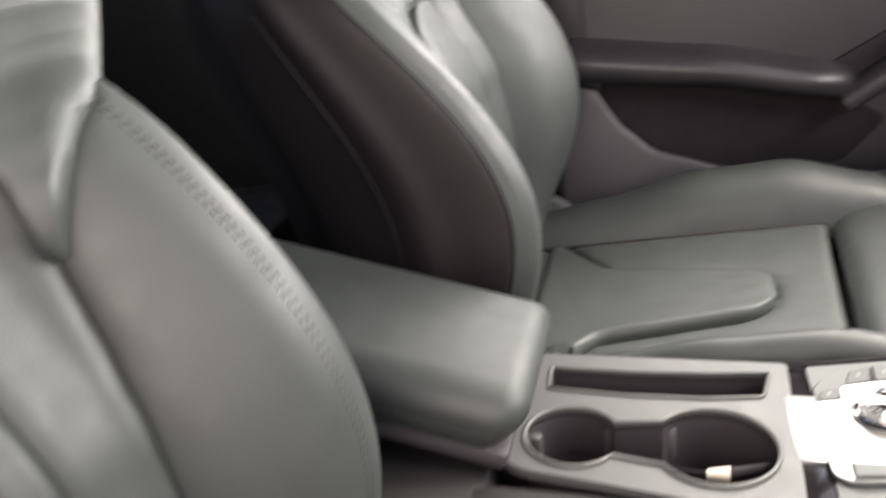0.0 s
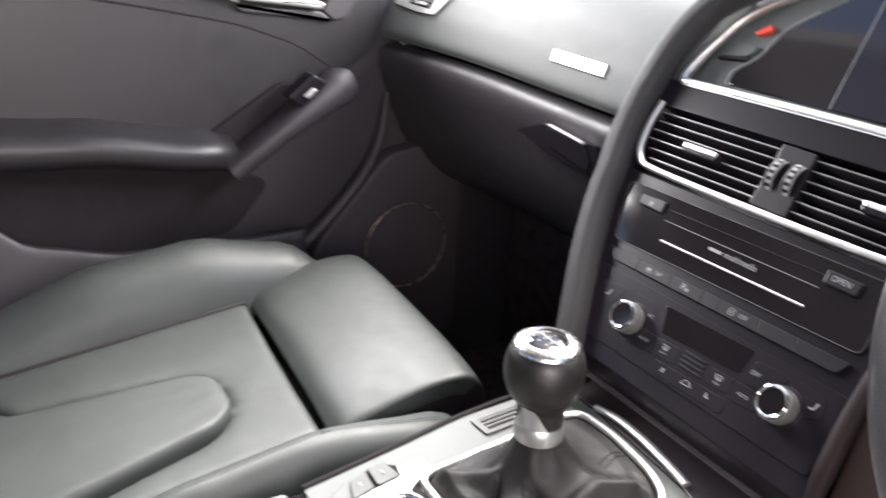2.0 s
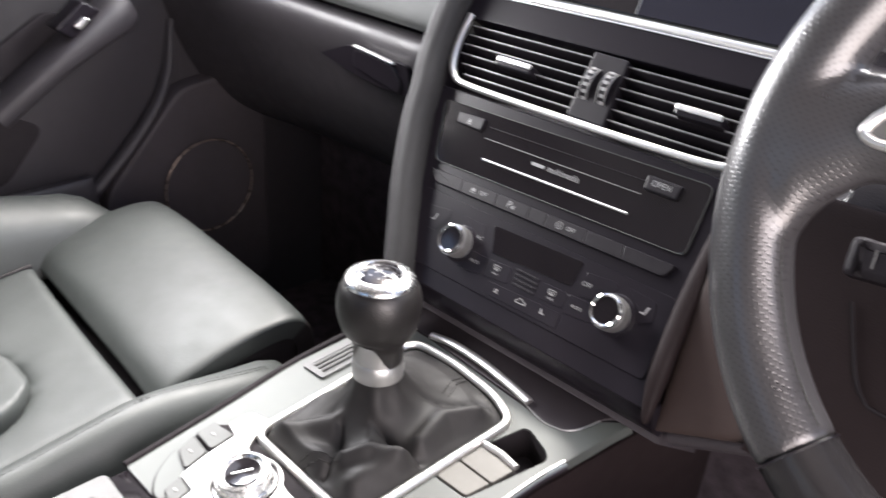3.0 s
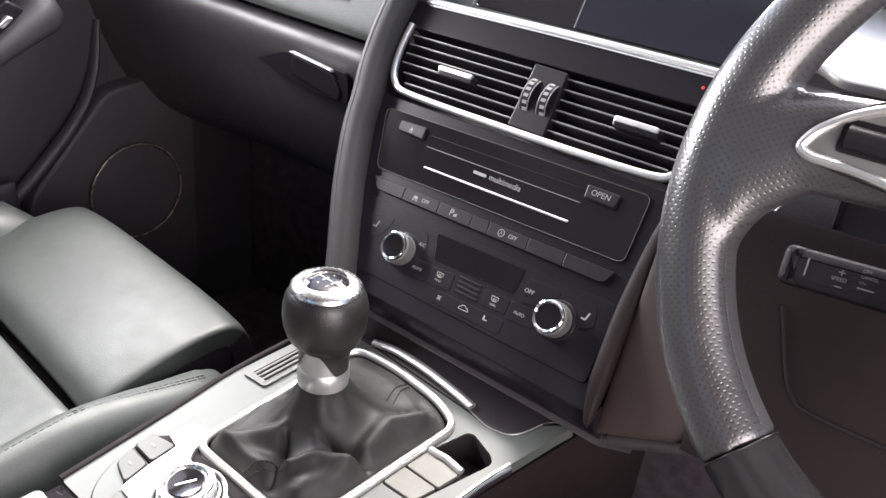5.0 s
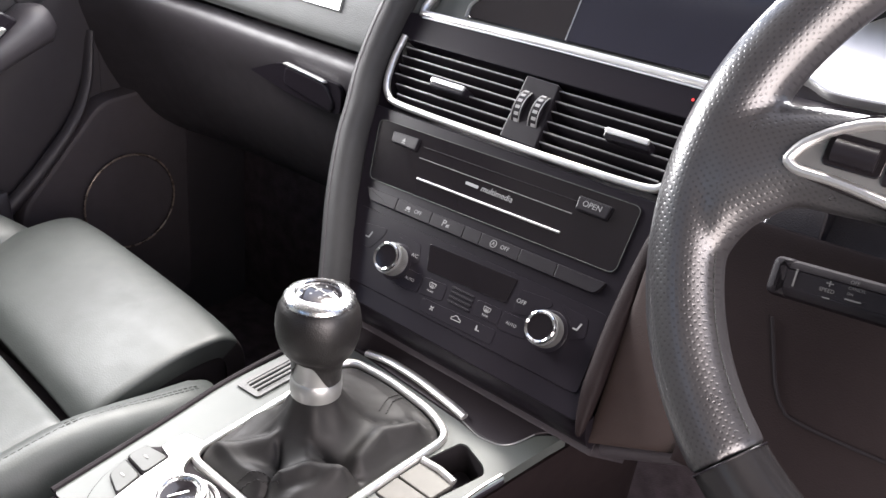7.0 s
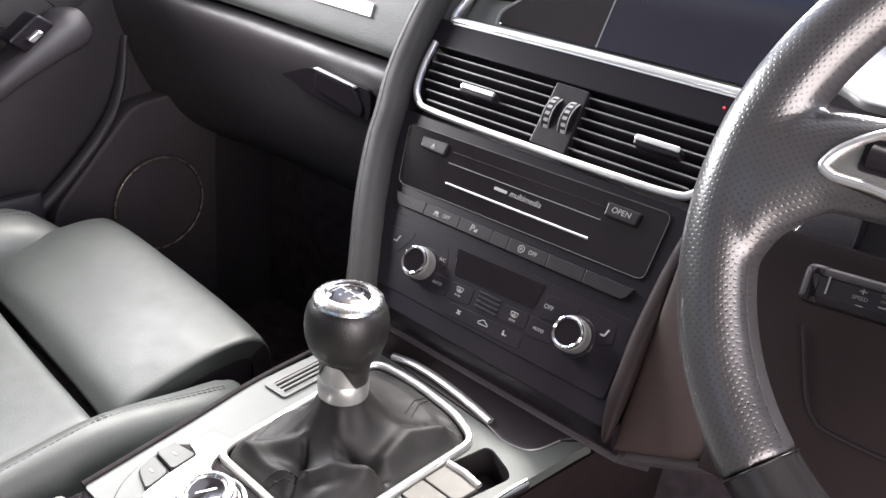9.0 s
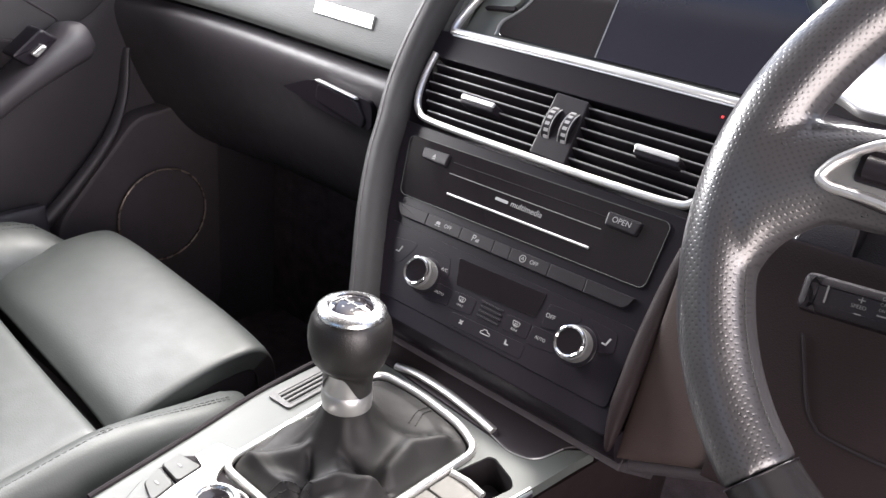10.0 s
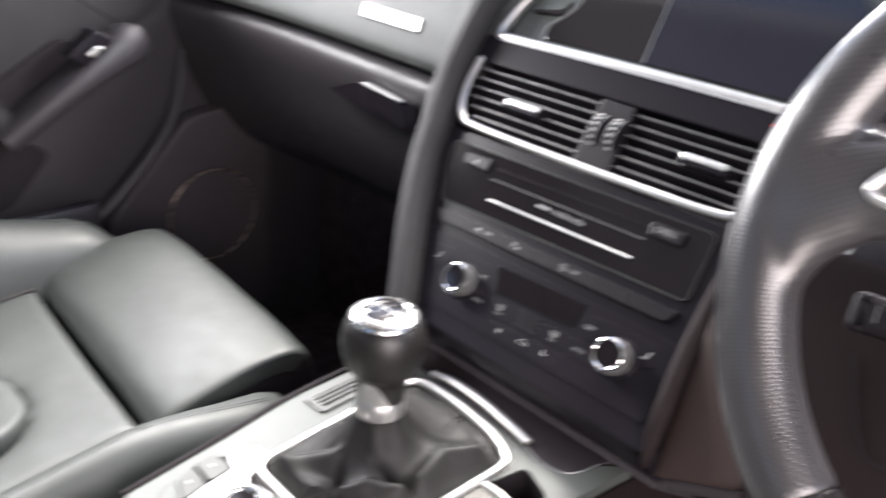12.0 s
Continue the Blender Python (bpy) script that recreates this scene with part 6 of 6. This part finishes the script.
def fused(name, bm, voxel, rounds):
    """One skin over several overlapping bodies, its inner corners rounded out."""
    me = bpy.data.meshes.new(name)
    bm.to_mesh(me)
    bm.free()
    tmp = new(name, me)
    rm = tmp.modifiers.new("skin", "REMESH")
    rm.mode, rm.voxel_size = "VOXEL", voxel
    sm = tmp.modifiers.new("soften", "SMOOTH")
    sm.factor, sm.iterations = 0.6, rounds
    bpy.context.view_layer.update()
    out = bpy.data.meshes.new_from_object(tmp.evaluated_get(bpy.context.evaluated_depsgraph_get()))
    bpy.data.objects.remove(tmp)
    own = bmesh.new()
    own.from_mesh(out)
    bpy.data.meshes.remove(out)
    return own


def grip_thick(s):
    a = 128 + 104 * s
    return 0.0188 + 0.0012 * math.exp(-((a - 170) / 18) ** 2) + 0.0012 / (1 + math.exp((185 - a) / 6))


def web_path():
    return spline([(-0.160, 0.004, 0.0), (-0.145, 0.009, 0.001), (-0.128, 0.017, 0.001), (-0.105, 0.020, 0.0), (-0.075, 0.022, 0.0), (-0.03, 0.022, 0.0)], 8)


body = tube(arc(128, 232, 90), grip_thick, lambda s: 0.96 * grip_thick(s), n=28, up=(0, 0, 1))
body = tube(web_path(), lambda s: 0.0245 + 0.027 * math.exp(-(s / 0.15) ** 1.5), lambda s: 0.0155 + 0.004 * math.exp(-(s / 0.25) ** 2), n=28, up=(0, 0, 1), power=2.2, bm=body)
body = fused("rim", body, 0.0019, 26)
lay = body.loops.layers.uv.new("UVMap")
for f in body.faces:
    c = f.calc_center_median()
    turn_c = math.degrees(math.atan2(c.y, c.x)) % 360
    plain = math.hypot(c.x, c.y) < RR - 0.0165 and not 144 < turn_c < 205
    for lp in f.loops:
        p = lp.vert.co
        r = math.hypot(p.x, p.y)
        v = 0.0205 * math.atan2(r - RR, p.z) if r > RR - 0.0145 else -0.0161 - (RR - 0.0145 - r)
        lp[lay].uv = (0.5 / 225, 0.0) if plain else ((math.atan2(p.y, p.x) % (2 * math.pi)) / (2 * math.pi), v / 0.125)
rim_a = part("rim", body, PERF, wheel, "perforated leather rim grip", 80)
rim_part(232, 308, 50, RIM, "smooth leather lower rim")
rim_part(-52, 52, 90, PERF, "perforated leather rim grip")
rim_part(52, 128, 50, RIM, "smooth leather upper rim")
for a in (128, 232, 308, 52):
    c = Vector((RR * math.cos(radians(a)), RR * math.sin(radians(a)), 0))
    d = Vector((math.cos(radians(a)), math.sin(radians(a)), 0))
    part("rim_seam", tube([c + d * 0.0198 * math.cos(q) + Vector((0, 0, 0.0189 * math.sin(q))) for q in np.linspace(0, 2 * math.pi, 28, endpoint=False)], 0.0005, n=6, closed=True, up=(-d.y, d.x, 0)), FASCIA, wheel)
cross = bmesh.new()
for i in range(60):
    a = radians(190 + 40 * i / 60)
    q = radians(152)
    rr = RR + 0.0191 * math.cos(q)
    p = Vector((rr * math.cos(a), rr * math.sin(a), 0.0184 * math.sin(q)))
    turn = Matrix.Rotation(a + radians(68 if i % 2 else 112), 4, "Z")
    box(-0.0024, 0.0024, -0.0005, 0.0005, -0.0004, 0.0006, bm=cross, m=Matrix.Translation(p) @ turn)
part("cross_stitching", cross, THREAD, rim_a, "grey cross stitching")


def spoke(side):
    path = spline([(-0.160, 0.020, 0.0), (-0.145, 0.020, 0.001), (-0.128, 0.020, 0.001), (-0.105, 0.021, 0.0), (-0.075, 0.022, 0.0), (-0.03, 0.022, 0.0)], 8)
    path = [Vector((side * p.x * -1, p.y, p.z)) for p in path]
    hh = lambda s: 0.0255 + 0.052 * math.exp(-(s / 0.15) ** 1.4)
    th = lambda s: 0.0150 + 0.005 * math.exp(-(s / 0.25) ** 2)
    bm = tube(path, hh, th, n=28, up=(0, 0, 1), uv=True, power=2.2)
    lay = bm.loops.layers.uv.active
    for f in bm.faces:
        for lp in f.loops:
            lp[lay].uv = (lp.vert.co.x / 1.056, lp.vert.co.y / 0.125)
    if side < 0:
        bm.free()
        sp = rim_a
    else:
        sp = part("spoke", bm, PERF, wheel, "leather covered spoke", 60)
    outline = [(-0.1285, 0.0125), (-0.1240, 0.0215), (-0.1130, 0.0310), (-0.0990, 0.0385), (-0.0800, 0.0425), (-0.0450, 0.0440), (-0.0450, 0.0050), (-0.0800, 0.0065), (-0.1040, 0.0095), (-0.1220, 0.0095)]
    outline = [(side * p[0] * -1, p[1]) for p in outline]
    if side > 0:
        outline = outline[::-1]
    gc = Vector((sum(p[0] for p in outline) / len(outline), sum(p[1] for p in outline) / len(outline)))
    part("trim_gap", prism(rounded([gc + (Vector(p) - gc) * (1 + 0.0045 / (Vector(p) - gc).length) for p in outline], 0.006), 0.006, 0.0158, 0.001), RECESS, sp, "dark gap round the trim")
    part("trim_base", prism(rounded([(p[0], p[1]) for p in outline], 0.004), 0.008, 0.0168, 0.002), SATIN, sp, "dark silver spoke trim")
    lp = [Vector((p.x, p.y, 0.0168)) for p in rounded(outline, 0.006, 5)]
    part("trim_frame", tube(lp, 0.0026, 0.0028, n=10, closed=True), CHROME, sp, "silver spoke frame")
    cx = side * 0.1005
    part("scroll_well", prism(rounded([(cx - 0.013, 0.0150), (cx + 0.013, 0.0150), (cx + 0.013, 0.0310), (cx - 0.013, 0.0310)], 0.003), 0.0160, 0.0178, 0.0006), GLOSS, sp)
    part("scroll_wheel", tube([(cx - 0.0095, 0.0228, 0.0165), (cx + 0.0095, 0.0228, 0.0165)], 0.0058, 0.0058, n=20), BUTTON, sp, "ribbed scroll wheel")
    part("rocker_key", prism(rounded([(cx - side * 0.018 - 0.004, 0.013), (cx - side * 0.018 + 0.004, 0.013), (cx - side * 0.018 + 0.004, 0.036), (cx - side * 0.018 - 0.004, 0.036)], 0.002), 0.016, 0.0185, 0.001), BUTTON, sp)
    part("symbol", box(cx - side * 0.018 - 0.0015, cx - side * 0.018 + 0.0015, 0.016, 0.021, 0.0184, 0.0188), PRINT_DIM, sp)


spoke(-1)
spoke(1)
part("hub", lathe([(0.0, -0.03), (0.06, -0.03), (0.078, 0.0), (0.074, 0.020), (0.055, 0.032), (0.0, 0.038)], 48, m=Matrix.Translation((0, 0.012, 0)) @ Matrix.Diagonal((1, 0.85, 1, 1))), RIM, wheel, "black airbag hub")
low_sp = tube([(0, -0.03, 0.005), (0, -0.10, 0.003), (0, -0.160, 0)], lambda s: 0.035 - 0.012 * s, 0.010, n=18, up=(0, 0, 1))
part("lower_spoke", low_sp, ALU, wheel, "silver lower spoke")
